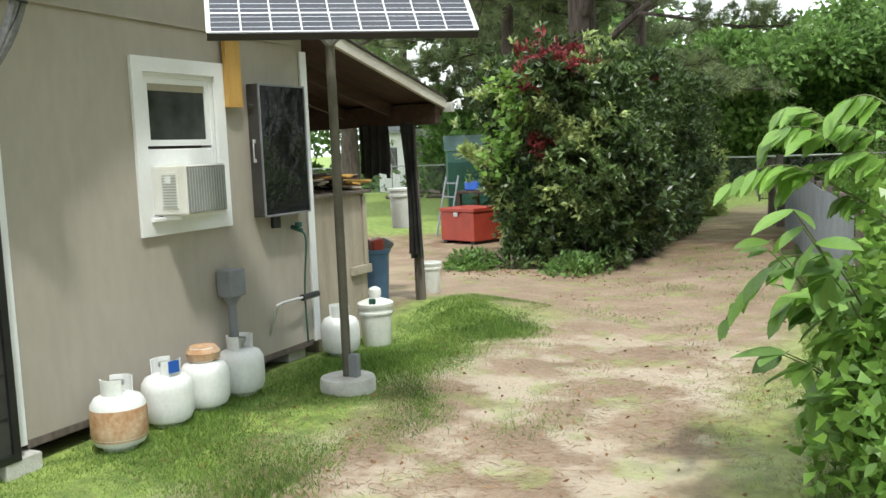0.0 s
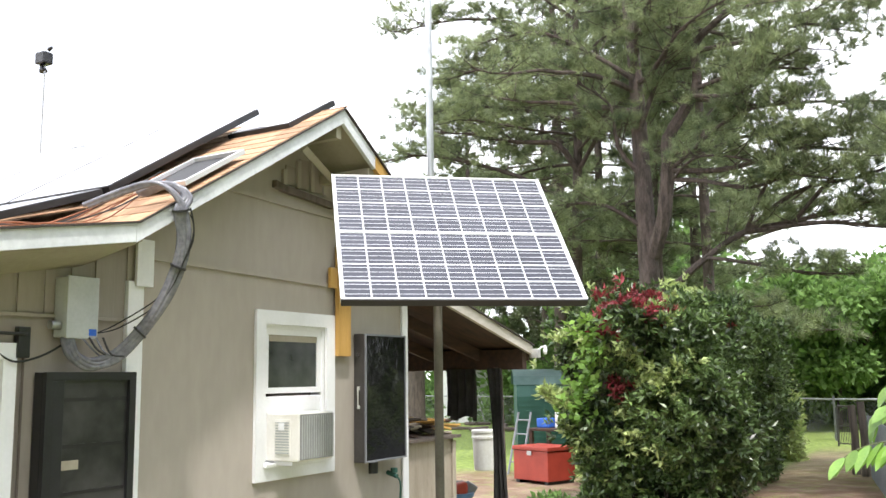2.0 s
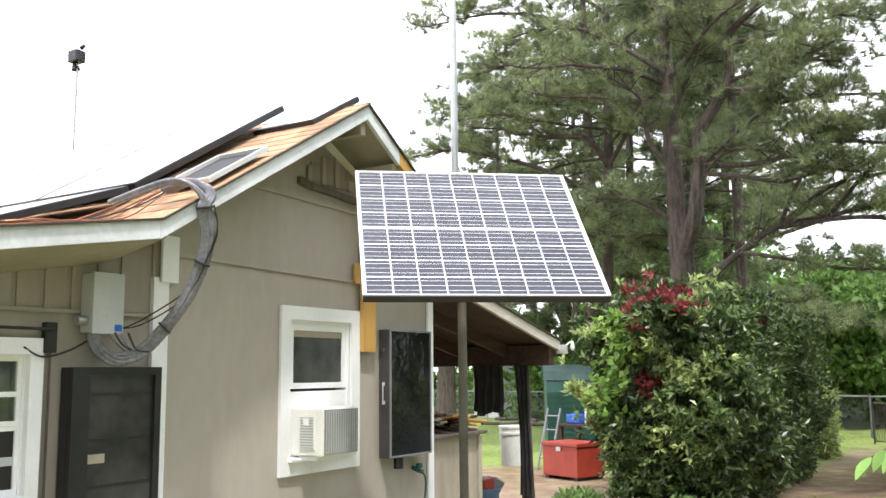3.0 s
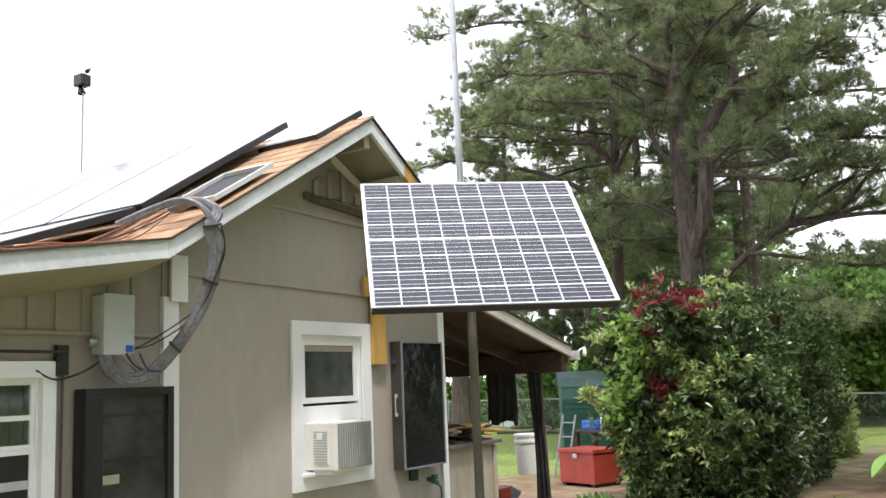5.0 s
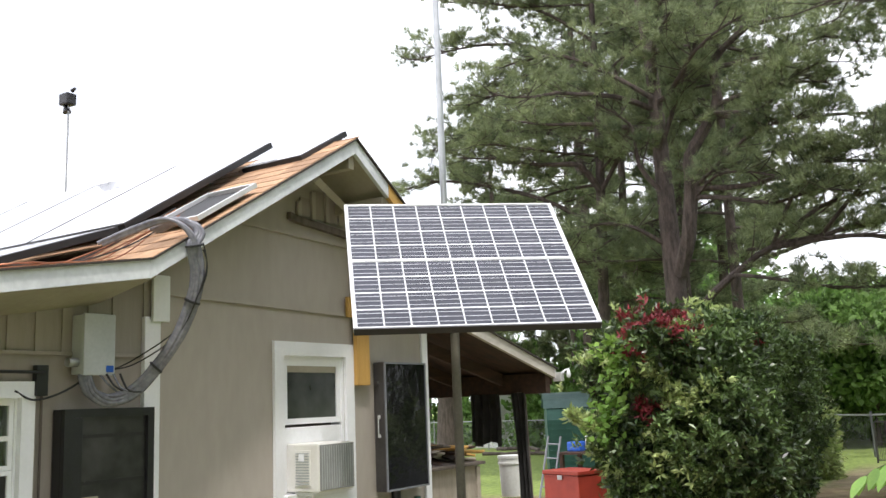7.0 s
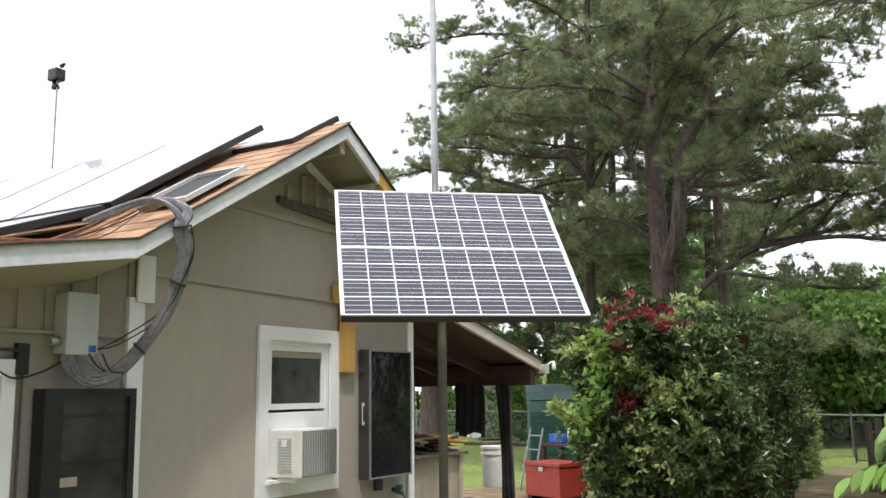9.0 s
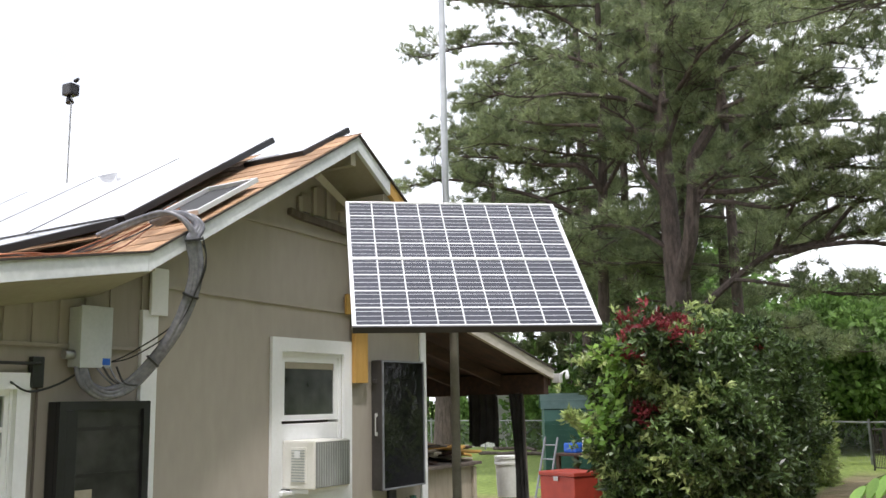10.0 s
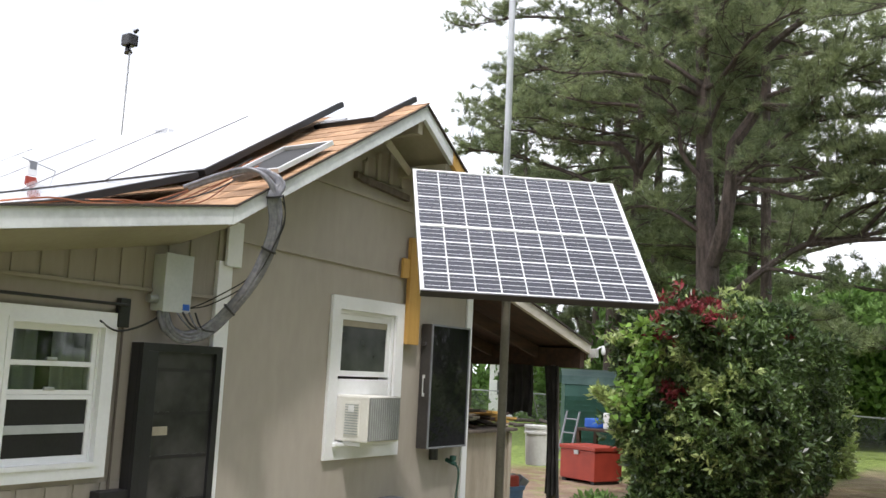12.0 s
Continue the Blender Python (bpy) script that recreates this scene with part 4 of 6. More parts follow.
# ---- roof array ----
def roof_module(m, length, wide, tag):
    e = new("roof_solar_panel")
    e.empty_display_size = 0.1
    e.matrix_world = m
    tagged(e, tag, "solar panel", "panels on the roof")
    part("frame", bx(B(), -wide, 0, 0, length, -0.045, 0.0, 0.003), M_BLACK, e, "black frame")
    part("glass", bx(B(), -wide + 0.012, -0.012, 0.012, length - 0.012, 0.001, 0.004), M_ROOFGLASS, e, "glass coloured pale for the bright sky's reflection")
    return e


up = math.degrees(math.atan(PITCH))
for i in range(5):
    roof_module(pose(-0.20 - 1.02 * i, -0.20, 3.205, up + 1.0), 1.60, 1.0, "black framed roof solar panel on steep slope")
    roof_module(pose(-0.21 - 1.02 * i, -0.22, 3.19, 0) @ pose(0, 0, 0, 20) @ pose(0, -1.62, 0), 1.6, 1.0, "black framed roof solar panel on shallow slope")
roof_module(pose(0.30, 0.92, 3.80, up - 0.5), 0.62, 0.58, "small solar panel near the ridge")
mini = new("small_solar_panel")
mini.empty_display_size = 0.1
mini.matrix_world = pose(0.47, -0.20, 3.13, up)
tagged(mini, "small bright-edged solar panel on tan shingles", "solar panel")
part("frame", frame_of(0, 0.58, -0.44, 0, 0.022, 0, 0.03), M_ALU, mini).matrix_local = Matrix(((0, 0, 1, 0), (0, 1, 0, 0), (1, 0, 0, 0), (0, 0, 0, 1)))
part("glass", bx(B(), -0.42, -0.02, 0.02, 0.56, -0.004, 0.006), M_RUBBER, mini, "dark cell sheet")
wires = thing("roof_wires", "tangle of copper and black wires on roof edge", "wires")
for i in range(7):
    pts = [(0.1 - 0.05 * i, -1.9 + 0.1 * i, top_z(-1.9 + 0.1 * i) + 0.03)]
    for k in range(1, 6):
        y = -1.9 + 0.1 * i + k * 0.33
        pts.append((0.1 - 0.05 * i + random.uniform(-0.08, 0.16), y, top_z(y) + random.uniform(0.03, 0.07)))
    part("wire", tube(B(), smooth_path(pts, 5), 0.005, 5), M_RUBBER if i % 3 == 1 else M_COPPER, wires, smooth=True)

ant = thing("wind_sensor", "dark weather head on a thin pole", "antenna", (-6.57, 3.88, 0.17))
part("pole", rod(B(), (0, 0, -0.22), (0.03, 0, 6.25), 0.013, seg=8), M_WIRE, ant)
part("head", bx(B(), -0.09, 0.10, -0.08, 0.08, 6.25, 6.42, 0.02), M_BLACK, ant)
part("cup", rod(B(), (0.1, 0.0, 6.45), (0.17, 0.0, 6.47), 0.03, 0.02, 8), M_BLACK, ant)
part("vane", rod(B(), (0.0, 0.0, 6.15), (-0.04, 0.0, 6.3), 0.06, 0.02, 8), M_BLACK, ant)
flag = thing("warning_flag", "small red and white marker on a rod", "marker", (-2.4, 0.0, 0))
part("rod", rod(B(), (0, -0.12, 3.50), (0, 0.36, 3.42), 0.005, seg=6), M_WIRE, flag)
part("post", rod(B(), (0, 0.36, 3.15), (0, 0.36, 3.44), 0.008, seg=6), M_WIRE, flag)
part("tag", bx(B(), -0.01, 0.01, -0.06, 0.02, 3.37, 3.47, 0.003), M_WHITE, flag)
part("dark_tag", bx(B(), -0.012, 0.012, -0.05, 0.01, 3.42, 3.49, 0.003), M_GREYMETAL, flag)
part("red_tag", bx(B(), -0.011, 0.011, -0.07, 0.02, 3.28, 3.36, 0.003), M_RED, flag, "red tag")


# ---- things on the ground by the house ----
def gh(x, y):
    return float(ground_height(np.float64(x), np.float64(y)))


def gas_tank(x, y, turn, material, label, valve):
    e = thing("gas_tank", label, "gas tank", (x, y, gh(x, y)), turn, "white gas tanks by the wall")
    part("body", lathe(B(), [(0.09, 0.02), (0.145, 0.04), (0.164, 0.085), (0.167, 0.15), (0.167, 0.24), (0.162, 0.28), (0.138, 0.318), (0.09, 0.338), (0.03, 0.34)], 28), material, e, smooth=True)
    part("foot_ring", lathe(B(), [(0.10, 0.0), (0.105, 0.002), (0.105, 0.035), (0.10, 0.037)], 24), material, e, smooth=True)
    for a0, a1 in ((35, 150), (215, 325)):
        bm = B()
        n = 9
        rows = []
        for k in range(n):
            a = radians(a0 + (a1 - a0) * k / (n - 1))
            rows.append([bm.verts.new((r * math.cos(a), r * math.sin(a), z)) for r, z in ((0.092, 0.325), (0.096, 0.435), (0.088, 0.435), (0.085, 0.325))])
        for p, q in zip(rows, rows[1:]):
            for k in range(4):
                bm.faces.new((p[k], p[(k + 1) % 4], q[(k + 1) % 4], q[k]))
        bm.faces.new(rows[0])
        bm.faces.new(rows[-1])
        part("collar", bm, M_TANK, e, smooth=True)
    v = part("valve", lathe(B(), [(0.025, 0.335), (0.025, 0.385), (0.045, 0.39), (0.045, 0.415), (0.015, 0.42)], 12), M_GALV, e, smooth=True)
    if valve == "rust":
        part("rust_stain", lathe(B(), [(0.160, 0.07), (0.1675, 0.10), (0.1682, 0.15), (0.1682, 0.235), (0.1645, 0.262), (0.160, 0.262)], 28), M_RUST, e, "orange rust band", True)
    if valve == "blue":
        part("label_band", bx(B(), -0.06, 0.02, -0.115, -0.107, 0.36, 0.44, 0.003), M_BRIGHTBLUE, e, "blue printed band")
    if valve == "leaf":
        rust = M_RUST
        part("rusty_cap", lathe(B(), [(0.11, 0.35), (0.12, 0.40), (0.09, 0.44), (0.02, 0.45)], 12), rust, e, "rusty collar top", True)
    return e


gas_tank(0.30, 0.34, 10, M_TANK, "old white gas tank with heavy rust stains", "rust")
gas_tank(0.26, 0.80, 80, M_TANK, "white gas tank with blue label band", "blue")
gas_tank(0.25, 1.17, 30, M_TANK, "white gas tank with rusty collar", "leaf")
gas_tank(0.25, 1.56, -20, M_TANK, "clean white gas tank beneath conduit", "")
gas_tank(0.22, 2.93, 40, M_TANK, "white gas tank beside the mast", "")


def bucket(x, y, z, label, lid, group=""):
    e = thing("bucket", label, "bucket", (x, y, z), 20, group)
    part("body", lathe(B(), [(0.125, 0.0), (0.13, 0.01), (0.145, 0.29), (0.157, 0.292), (0.157, 0.31), (0.148, 0.312), (0.150, 0.345), (0.158, 0.347), (0.158, 0.368), (0.135, 0.368)], 28), M_BUCKET, e, smooth=True)
    pts = [(0.158 * math.cos(a), 0.158 * math.sin(a), 0.33 - 0.12 * math.sin(a)) for a in np.linspace(0, math.pi, 12)]
    part("handle", tube(B(), pts, 0.004, 6), M_WIRE, e, smooth=True)
    if lid:
        part("lid", lathe(B(), [(0.163, 0.36), (0.165, 0.385), (0.14, 0.40), (0.05, 0.43), (0.02, 0.46)], 24), M_BUCKET, e, "white domed lid", True)
        part("green_valve", bx(B(), -0.03, 0.03, -0.15, -0.11, 0.36, 0.44, 0.01), M_GREENMETAL, e, "green fitting")
        part("bottle", lathe(B(), [(0.05, 0.43), (0.06, 0.47), (0.055, 0.51), (0.02, 0.53)], 14), M_BUCKET, e, smooth=True)
    return e


bucket(0.30, 3.40, gh(0.3, 3.4), "white lidded plastic bucket with green fitting", True, "white buckets")
bucket(-0.46, 5.92, gh(-0.46, 5.92), "white plastic bucket beside the porch post", False, "white buckets")
hung = bucket(-0.86, 6.08, 0.88, "dirty white bucket hung from the porch beam", False, "white buckets")
hung.matrix_world = hung.matrix_world @ Matrix.Diagonal((1.05, 1.05, 1.30, 1))
part("hanger", rod(B(), (0.0, 0.0, 0.45), hung.matrix_world.inverted() @ Vector((-0.60, PORCH_Y - 0.09, 2.09)), 0.004, seg=6), M_WIRE, hung, "thin wire hanger")

barrel = thing("bin", "faded blue plastic bin filled with junk", "bin", (-0.72, 5.10, gh(-0.72, 5.1)))
part("body", lathe(B(), [(0.15, 0.0), (0.155, 0.02), (0.175, 0.55), (0.195, 0.56), (0.195, 0.60), (0.17, 0.60)], 26), M_BLUE, barrel, smooth=True)
for i in range(7):
    a, r = random.uniform(0, 6.28), random.uniform(0.02, 0.12)
    part("junk", bx(B(), -0.06, 0.07, -0.04, 0.05, 0, 0.16, 0.02, pose(r * math.cos(a), r * math.sin(a), 0.56, random.uniform(-30, 30), random.uniform(-30, 30), random.uniform(0, 90))), (M_BLACK, M_GREYMETAL, M_RED)[i % 3], barrel)

shed = thing("storage_bin", "weathered plywood storage bin under the porch", "cabinet", (-0.42, 3.46, gh(-0.4, 3.4)))
part("body", bx(B(), -0.36, 0.36, -0.50, 0.42, 0.0, 1.36, 0.008), M_PLY, shed)
part("ledge", bx(B(), 0.362, 0.40, 0.12, 0.45, 0.60, 0.68, 0.004), M_PLY, shed)
part("batten", bx(B(), 0.362, 0.385, -0.5, -0.44, 0.0, 1.34, 0.004), M_PLY, shed)
part("batten", bx(B(), 0.362, 0.385, 0.36, 0.42, 0.68, 1.34, 0.004), M_PLY, shed)
part("top", bx(B(), -0.40, 0.42, -0.54, 0.47, 1.362, 1.39, 0.004), M_GREYWOOD, shed)
for i in range(20):
    z = 1.42 + 0.030 * (i // 4)
    mm = pose(-0.42 + random.uniform(-0.2, 0.15), 3.55 + random.uniform(-0.15, 0.4), z + gh(-0.4, 3.4), random.uniform(-14, 14), random.uniform(-11, 11), random.uniform(-45, 80))
    ob = link_mesh("scrap_board", bx(B(), -0.36, 0.36, -0.045, 0.045, -0.010, 0.010, 0.003), (M_GREYWOOD, M_YELLOW, M_PLY, M_DARKWOOD)[i % 4])
    ob.matrix_world = mm
    tagged(ob, ("grey weathered scrap board on storage bin", "orange scrap board on storage bin", "pale scrap board on storage bin", "dark scrap board on storage bin")[i % 4], "board", "scrap lumber pile")
jug = thing("plastic_jug", "white plastic jug standing behind lumber", "jug", (-0.35, 3.1, 1.39 + gh(-0.4, 3.4)))
part("body", lathe(B(), [(0.07, 0.0), (0.085, 0.02), (0.085, 0.2), (0.03, 0.28), (0.025, 0.33)], 18), M_BUCKET, jug, smooth=True)


# ---- beyond the porch ----
chest = thing("metal_chest", "red painted metal chest standing on short feet", "chest", (-2.78, 12.19, gh(-2.9, 12)), -22)
part("body", bx(B(), -0.46, 0.46, -0.36, 0.36, 0.06, 0.60, 0.015), M_RED, chest)
part("lid", bx(B(), -0.48, 0.48, -0.38, 0.38, 0.605, 0.68, 0.015), M_RED, chest)
part("latch", bx(B(), -0.06, 0.06, -0.395, -0.382, 0.52, 0.60, 0.006), M_GALV, chest, "steel latch")
for sx in (-0.38, 0.38):
    part("skid", bx(B(), sx - 0.05, sx + 0.05, -0.33, 0.33, 0.0, 0.058, 0.005), M_BLACK, chest)
table = thing("workbench", "dark workbench loaded with odds and ends", "table", (-3.0, 14.0, gh(-3, 14)), -10)
part("top", bx(B(), -0.8, 0.8, -0.4, 0.4, 0.86, 0.91, 0.006), M_DARKWOOD, table)
for sx in (-0.72, 0.72):
    for sy in (-0.33, 0.33):
        part("leg", bx(B(), sx - 0.04, sx + 0.04, sy - 0.04, sy + 0.04, 0, 0.858, 0.004), M_DARKWOOD, table)
for i, (x, w, h, m_, nm, lb) in enumerate(((-0.55, 0.16, 0.20, M_BRIGHTBLUE, "plastic_crate", "bright blue plastic crate on workbench"), (-0.1, 0.16, 0.34, M_BUCKET, "canister", "white canister on workbench"), (0.25, 0.20, 0.28, M_GALV, "metal_can", "shiny metal can on workbench"), (0.58, 0.16, 0.2, M_ALU, "metal_can", "silver can on workbench"))):
    o = link_mesh(nm, bx(B(), -w, w, -0.15, 0.15, 0, h, 0.03), m_)
    o.matrix_world = table.matrix_world @ pose(x, 0, 0.911, 0, 0, 10 * i)
    tagged(o, lb, "container")
ladder = thing("hand_truck", "grey hand truck leaning by the workbench", "hand truck", (-3.9, 13.2, gh(-3.9, 13.2)), -20)
for sx in (-0.18, 0.18):
    part("upright", rod(B(), (sx, 0, 0.0), (sx, 0.35, 1.25), 0.022), M_GREYMETAL, ladder, smooth=True)
for k in range(4):
    part("rung", rod(B(), (-0.18, 0.08 + 0.08 * k, 0.25 + 0.28 * k), (0.18, 0.08 + 0.08 * k, 0.25 + 0.28 * k), 0.016), M_GREYMETAL, ladder, smooth=True)

carport = thing("metal_shed", "green ribbed metal shed with pale curved roof", "shed", (-5.71, 20.85, gh(-5.71, 20.85)), 117)
prof = [(-1.6, 0.0), (-1.6, 1.45), (-1.5, 1.75), (-1.25, 1.98), (-0.6, 2.12), (0.0, 2.18), (0.6, 2.12), (1.25, 1.98), (1.5, 1.75), (1.6, 1.45), (1.6, 0.0)]
bm = B()
front = [bm.verts.new((x, -1.6, z)) for x, z in prof]
back = [bm.verts.new((x, 1.6, z)) for x, z in prof]
for i in list(range(2)) + list(range(len(prof) - 3, len(prof) - 1)):
    bm.faces.new((front[i], front[i + 1], back[i + 1], back[i]))
bm.faces.new(front)
bm.faces.new(list(reversed(back)))
part("shell", bm, M_GREENMETAL, carport)
bm = B()
front = [bm.verts.new((x * 1.02, -1.68, z + 0.02)) for x, z in prof[2:-2]]
back = [bm.verts.new((x * 1.02, 1.68, z + 0.02)) for x, z in prof[2:-2]]
for i in range(len(front) - 1):
    bm.faces.new((front[i], front[i + 1], back[i + 1], back[i]))
bmesh.ops.solidify(bm, geom=bm.faces[:], thickness=0.02)
part("roof", bm, M_PALEGREEN, carport, "pale green curved roof")
for k in range(10):
    part("rib", bx(B(), -1.6, 1.6, -1.63, -1.603, 0.06 + 0.14 * k, 0.10 + 0.14 * k), M_GREENMETAL, carport)
for k in range(10):
    part("rib", bx(B(), -1.63, -1.603, -1.6, 1.6, 0.06 + 0.14 * k, 0.10 + 0.14 * k), M_GREENMETAL, carport)

far_house = thing("far_house", "white clapboard house beyond the lawn", "house", (-15.1, 34.0, 0), -20)
part("wall", bx(B(), -0.9, 0.9, -2, 2, 0.0, 2.8), M_SIDEHOUSE, far_house)
part("roof", slab(B(), -1.1, 1.1, [(-2.4, 2.75), (0, 4.1), (2.4, 2.75)], 0.12), M_GREYMETAL, far_house)
part("window", bx(B(), -0.3, 0.4, -2.04, -2.005, 1.0, 2.0), M_DARKGLASS, far_house)
for i in range(14):
    o = link_mesh("log", rod(B(), (-0.4, 0, 0), (0.4, 0, 0.04), 0.07, 0.055, 9), M_GREYWOOD, None, True)
    x, y = -12.5 + 0.8 * (i % 7) + random.uniform(-0.3, 0.3), 26.5 + 0.5 * (i // 7)
    o.matrix_world = pose(x, y, 0.08 + 0.15 * (i // 7), 0, random.uniform(-8, 8), random.uniform(-40, 40))
    tagged(o, "grey cut log lying on lawn", "log", "log pile")


# fences
def sheet_fence():
    e = thing("metal_fence", "grey corrugated sheet fence along the drive", "fence")
    a, b = Vector((4.15, 5.2, 0)), Vector((2.55, 15.5, 0))
    n = 8
    for i in range(n):
        p, q = a.lerp(b, i / n), a.lerp(b, (i + 0.985) / n)
        bm = B()
        m = 14
        d = (q - p).normalized()
        s = Vector((-d.y, d.x, 0))
        rows = []
        for k in range(m + 1):
            c = p.lerp(q, k / m) + s * (0.018 if k % 2 else -0.018)
            h = 1.15 + 0.02 * math.sin(i * 3.0)
            rows.append((bm.verts.new((c.x, c.y, 0.0)), bm.verts.new((c.x, c.y, h))))
        for u, v in zip(rows, rows[1:]):
            bm.faces.new((u[0], v[0], v[1], u[1]))
        bmesh.ops.solidify(bm, geom=bm.faces[:], thickness=0.004)
        part("sheet", bm, M_FENCE, e)
        part("post", bx(B(), p.x + 0.03, p.x + 0.10, p.y - 0.035, p.y + 0.035, 0, 1.2, 0.006), M_GREYWOOD, e)
    for k, (x, y, h) in enumerate(((2.44, 15.6, 1.42), (2.24, 15.9, 1.34))):
        part("end_post", tube(B(), [(x, y, -0.05), (x + 0.02, y, 0.7), (x - 0.01, y, h)], [0.085, 0.075, 0.07], 10), M_GREYWOOD, e, "" if k else "rough dark end post", True)


sheet_fence()


def metal_gate():
    """A narrow wire gate standing open."""
    e = thing("metal_gate", "dark narrow wire gate standing open on the lawn", "gate", (1.27, 23.05, 0.0), -35)
    part("gate_frame", tube(B(), [(-0.24, 0, 0.0), (-0.24, 0, 1.04), (-0.21, 0, 1.08), (0.21, 0, 1.08), (0.25, 0, 1.04), (0.25, 0, 0.0)], 0.026, 8), M_DARKMETAL, e, "dark bent pipe frame", True)
    for k in range(8):
        part("bar", rod(B(), (-0.19 + 0.055 * k, 0, 0.06), (-0.19 + 0.055 * k, 0, 1.0 - 0.08 * (k in (0, 7))), 0.008, seg=6), M_DARKMETAL, e, smooth=True)
    for z in (0.08, 0.55):
        part("cross_bar", rod(B(), (-0.23, 0, z), (0.24, 0, z), 0.014, seg=6), M_DARKMETAL, e, smooth=True)
    return e


metal_gate()


def chain_fence(points, label):
    e = thing("chain_link_fence", label, "fence")
    for p, q in zip(points, points[1:]):
        p, q = Vector((*p, 0)), Vector((*q, 0))
        part("top_rail", rod(B(), p + Vector((0, 0, 1.2)), q + Vector((0, 0, 1.2)), 0.025, seg=6), M_WIRE, e)
        n = max(1, int((q - p).length / 3))
        for i in range(n + 1):
            c = p.lerp(q, i / n)
            part("post", rod(B(), c, c + Vector((0, 0, 1.3)), 0.035, seg=8), M_WIRE, e)
        L = (q - p).length
        d = (q - p).normalized()
        k = int(L / 0.12)
        verts, faces = [], []
        for i in range(k):
            for s in (1, -1):
                u0 = i * 0.12 + (0 if s > 0 else 1.2)
                u1 = u0 + 1.2 * s
                c0, c1 = p + d * min(u0, L), p + d * min(max(u1, 0), L)
                j = len(verts)
                verts += [(c0.x, c0.y, 0.02), (c1.x, c1.y, 1.19), (c1.x, c1.y, 1.196), (c0.x, c0.y, 0.026)]
                faces.append((j, j + 1, j + 2, j + 3))
        tagged(soup("mesh", verts, faces, M_WIRE, e), kind="stuff")


chain_fence([(-30.0, 33.0), (-2.6, 28.2), (-0.96, 26.8), (0.75, 25.4), (7.0, 25.0)], "galvanised chain link fence across the lawn")


# ---- trees and plants ----
def curve_tube(bm, pts, r0, r1, seg=7):
    n = len(pts)
    tube(bm, pts, [r0 + (r1 - r0) * i / (n - 1) for i in range(n)], seg)


def pine(x, y, h, r, zmin, reach, limbs, seed, label, lean=(0, 0), paths=(), tufts=4, clumps=3, needle=(0.24, 26, 0.0060), stem=(), dense=22, path_boost=1.0):
    rs = random.Random(seed)
    e = thing("pine_tree", label, "tree", (x, y, 0), 0, "pine trees")
    bm = B()
    trunk = [(lean[0] * t ** 1.5 + 0.10 * math.sin(3 * t + seed), lean[1] * t ** 1.5 + 0.10 * math.cos(4 * t + seed), h * t - 0.1) for t in np.linspace(0, 1, 14)]
    if stem:
        line = smooth_path([Vector(p) - Vector((x, y, 0)) for p in stem], 4)
        trunk = [tuple(line[round(i * (len(line) - 1) / 13)]) for i in range(14)]
    tube(bm, trunk, [r * (1.25 if i == 0 else 1.0) * (1 - 0.85 * (i / 13) ** 1.2) for i in range(14)], 12)
    tips, dirs = [], []

    def at_height(z):
        i = max(k for k in range(13) if trunk[k][2] <= max(z, trunk[0][2]))
        t = i + max(0.0, min(1.0, (z - trunk[i][2]) / (trunk[i + 1][2] - trunk[i][2])))
        return Vector(trunk[i]).lerp(Vector(trunk[i + 1]), t - i)

    runs = []
    for rad, pts in paths:
        runs.append((rad, smooth_path([Vector(p) - Vector((x, y, 0)) for p in pts], 3)))
    for i in range(limbs):
        z = zmin + (h - zmin) * ((i + rs.random()) / limbs)
        f = (z - zmin) / (h - zmin)
        az = rs.uniform(-55, 235)
        length, rise = reach * (1 - 0.72 * f ** 1.4) * rs.uniform(0.5, 1.05), rs.uniform(-0.05, 0.4)
        o = at_height(z)
        dd = Vector((math.cos(radians(az)), math.sin(radians(az)), rise))
        pts, p = [o], o.copy()
        for k in range(8):
            dd = (dd + Vector((rs.uniform(-0.25, 0.25), rs.uniform(-0.25, 0.25), rs.uniform(-0.17, 0.13)))).normalized()
            p = p + dd * length / 8
            pts.append(p.copy())
        runs.append((r * 0.28 * (1 - 0.6 * f), pts))
    for rad, pts in runs:
        curve_tube(bm, pts, rad, 0.015 if rad < 0.15 else 0.05, 7)
        steps = len(pts) - 1
        amount = (dense if rad < 0.11 else 0.5 * dense) * (path_boost if steps > 8 else 1.0)
        for k in range(max(2, int(steps * 0.40)), steps + 1):
            for _ in range(max(1, round(amount / steps))):
                q = pts[k].lerp(pts[k - 1], rs.random())
                bd = (pts[k] - pts[k - 1]).normalized() * 0.7 + Vector((rs.gauss(0, 0.75), rs.gauss(0, 0.75), rs.gauss(0.15, 0.22)))
                bd.normalize()
                bl = rs.uniform(0.4, 1.25)
                end = q + bd * bl + Vector((0, 0, 0.08))
                curve_tube(bm, [q, q + bd * bl * 0.5 + Vector((0, 0, -0.03)), end], 0.016, 0.005, 4)
                # needles sit in separate brushes at the twig ends
                for c in range(clumps):
                    side = Vector((rs.gauss(0, 0.20), rs.gauss(0, 0.20), rs.gauss(0.03, 0.08)))
                    heart = q.lerp(end, rs.uniform(0.55, 1.0)) + side
                    for j in range(tufts):
                        tips.append(heart + Vector((rs.gauss(0, 0.075), rs.gauss(0, 0.075), rs.gauss(0, 0.04))))
                        dirs.append(bd * 0.5 + side + Vector((rs.gauss(0, 0.5), rs.gauss(0, 0.5), 0.45)))
    part("trunk", bm, M_BARK, e, "rough brown trunk and bare limbs", True)
    v, f = needles(np.array([tuple(t) for t in tips]), np.array([tuple(t) for t in dirs]), needle[0], needle[1], 0.7, needle[2])
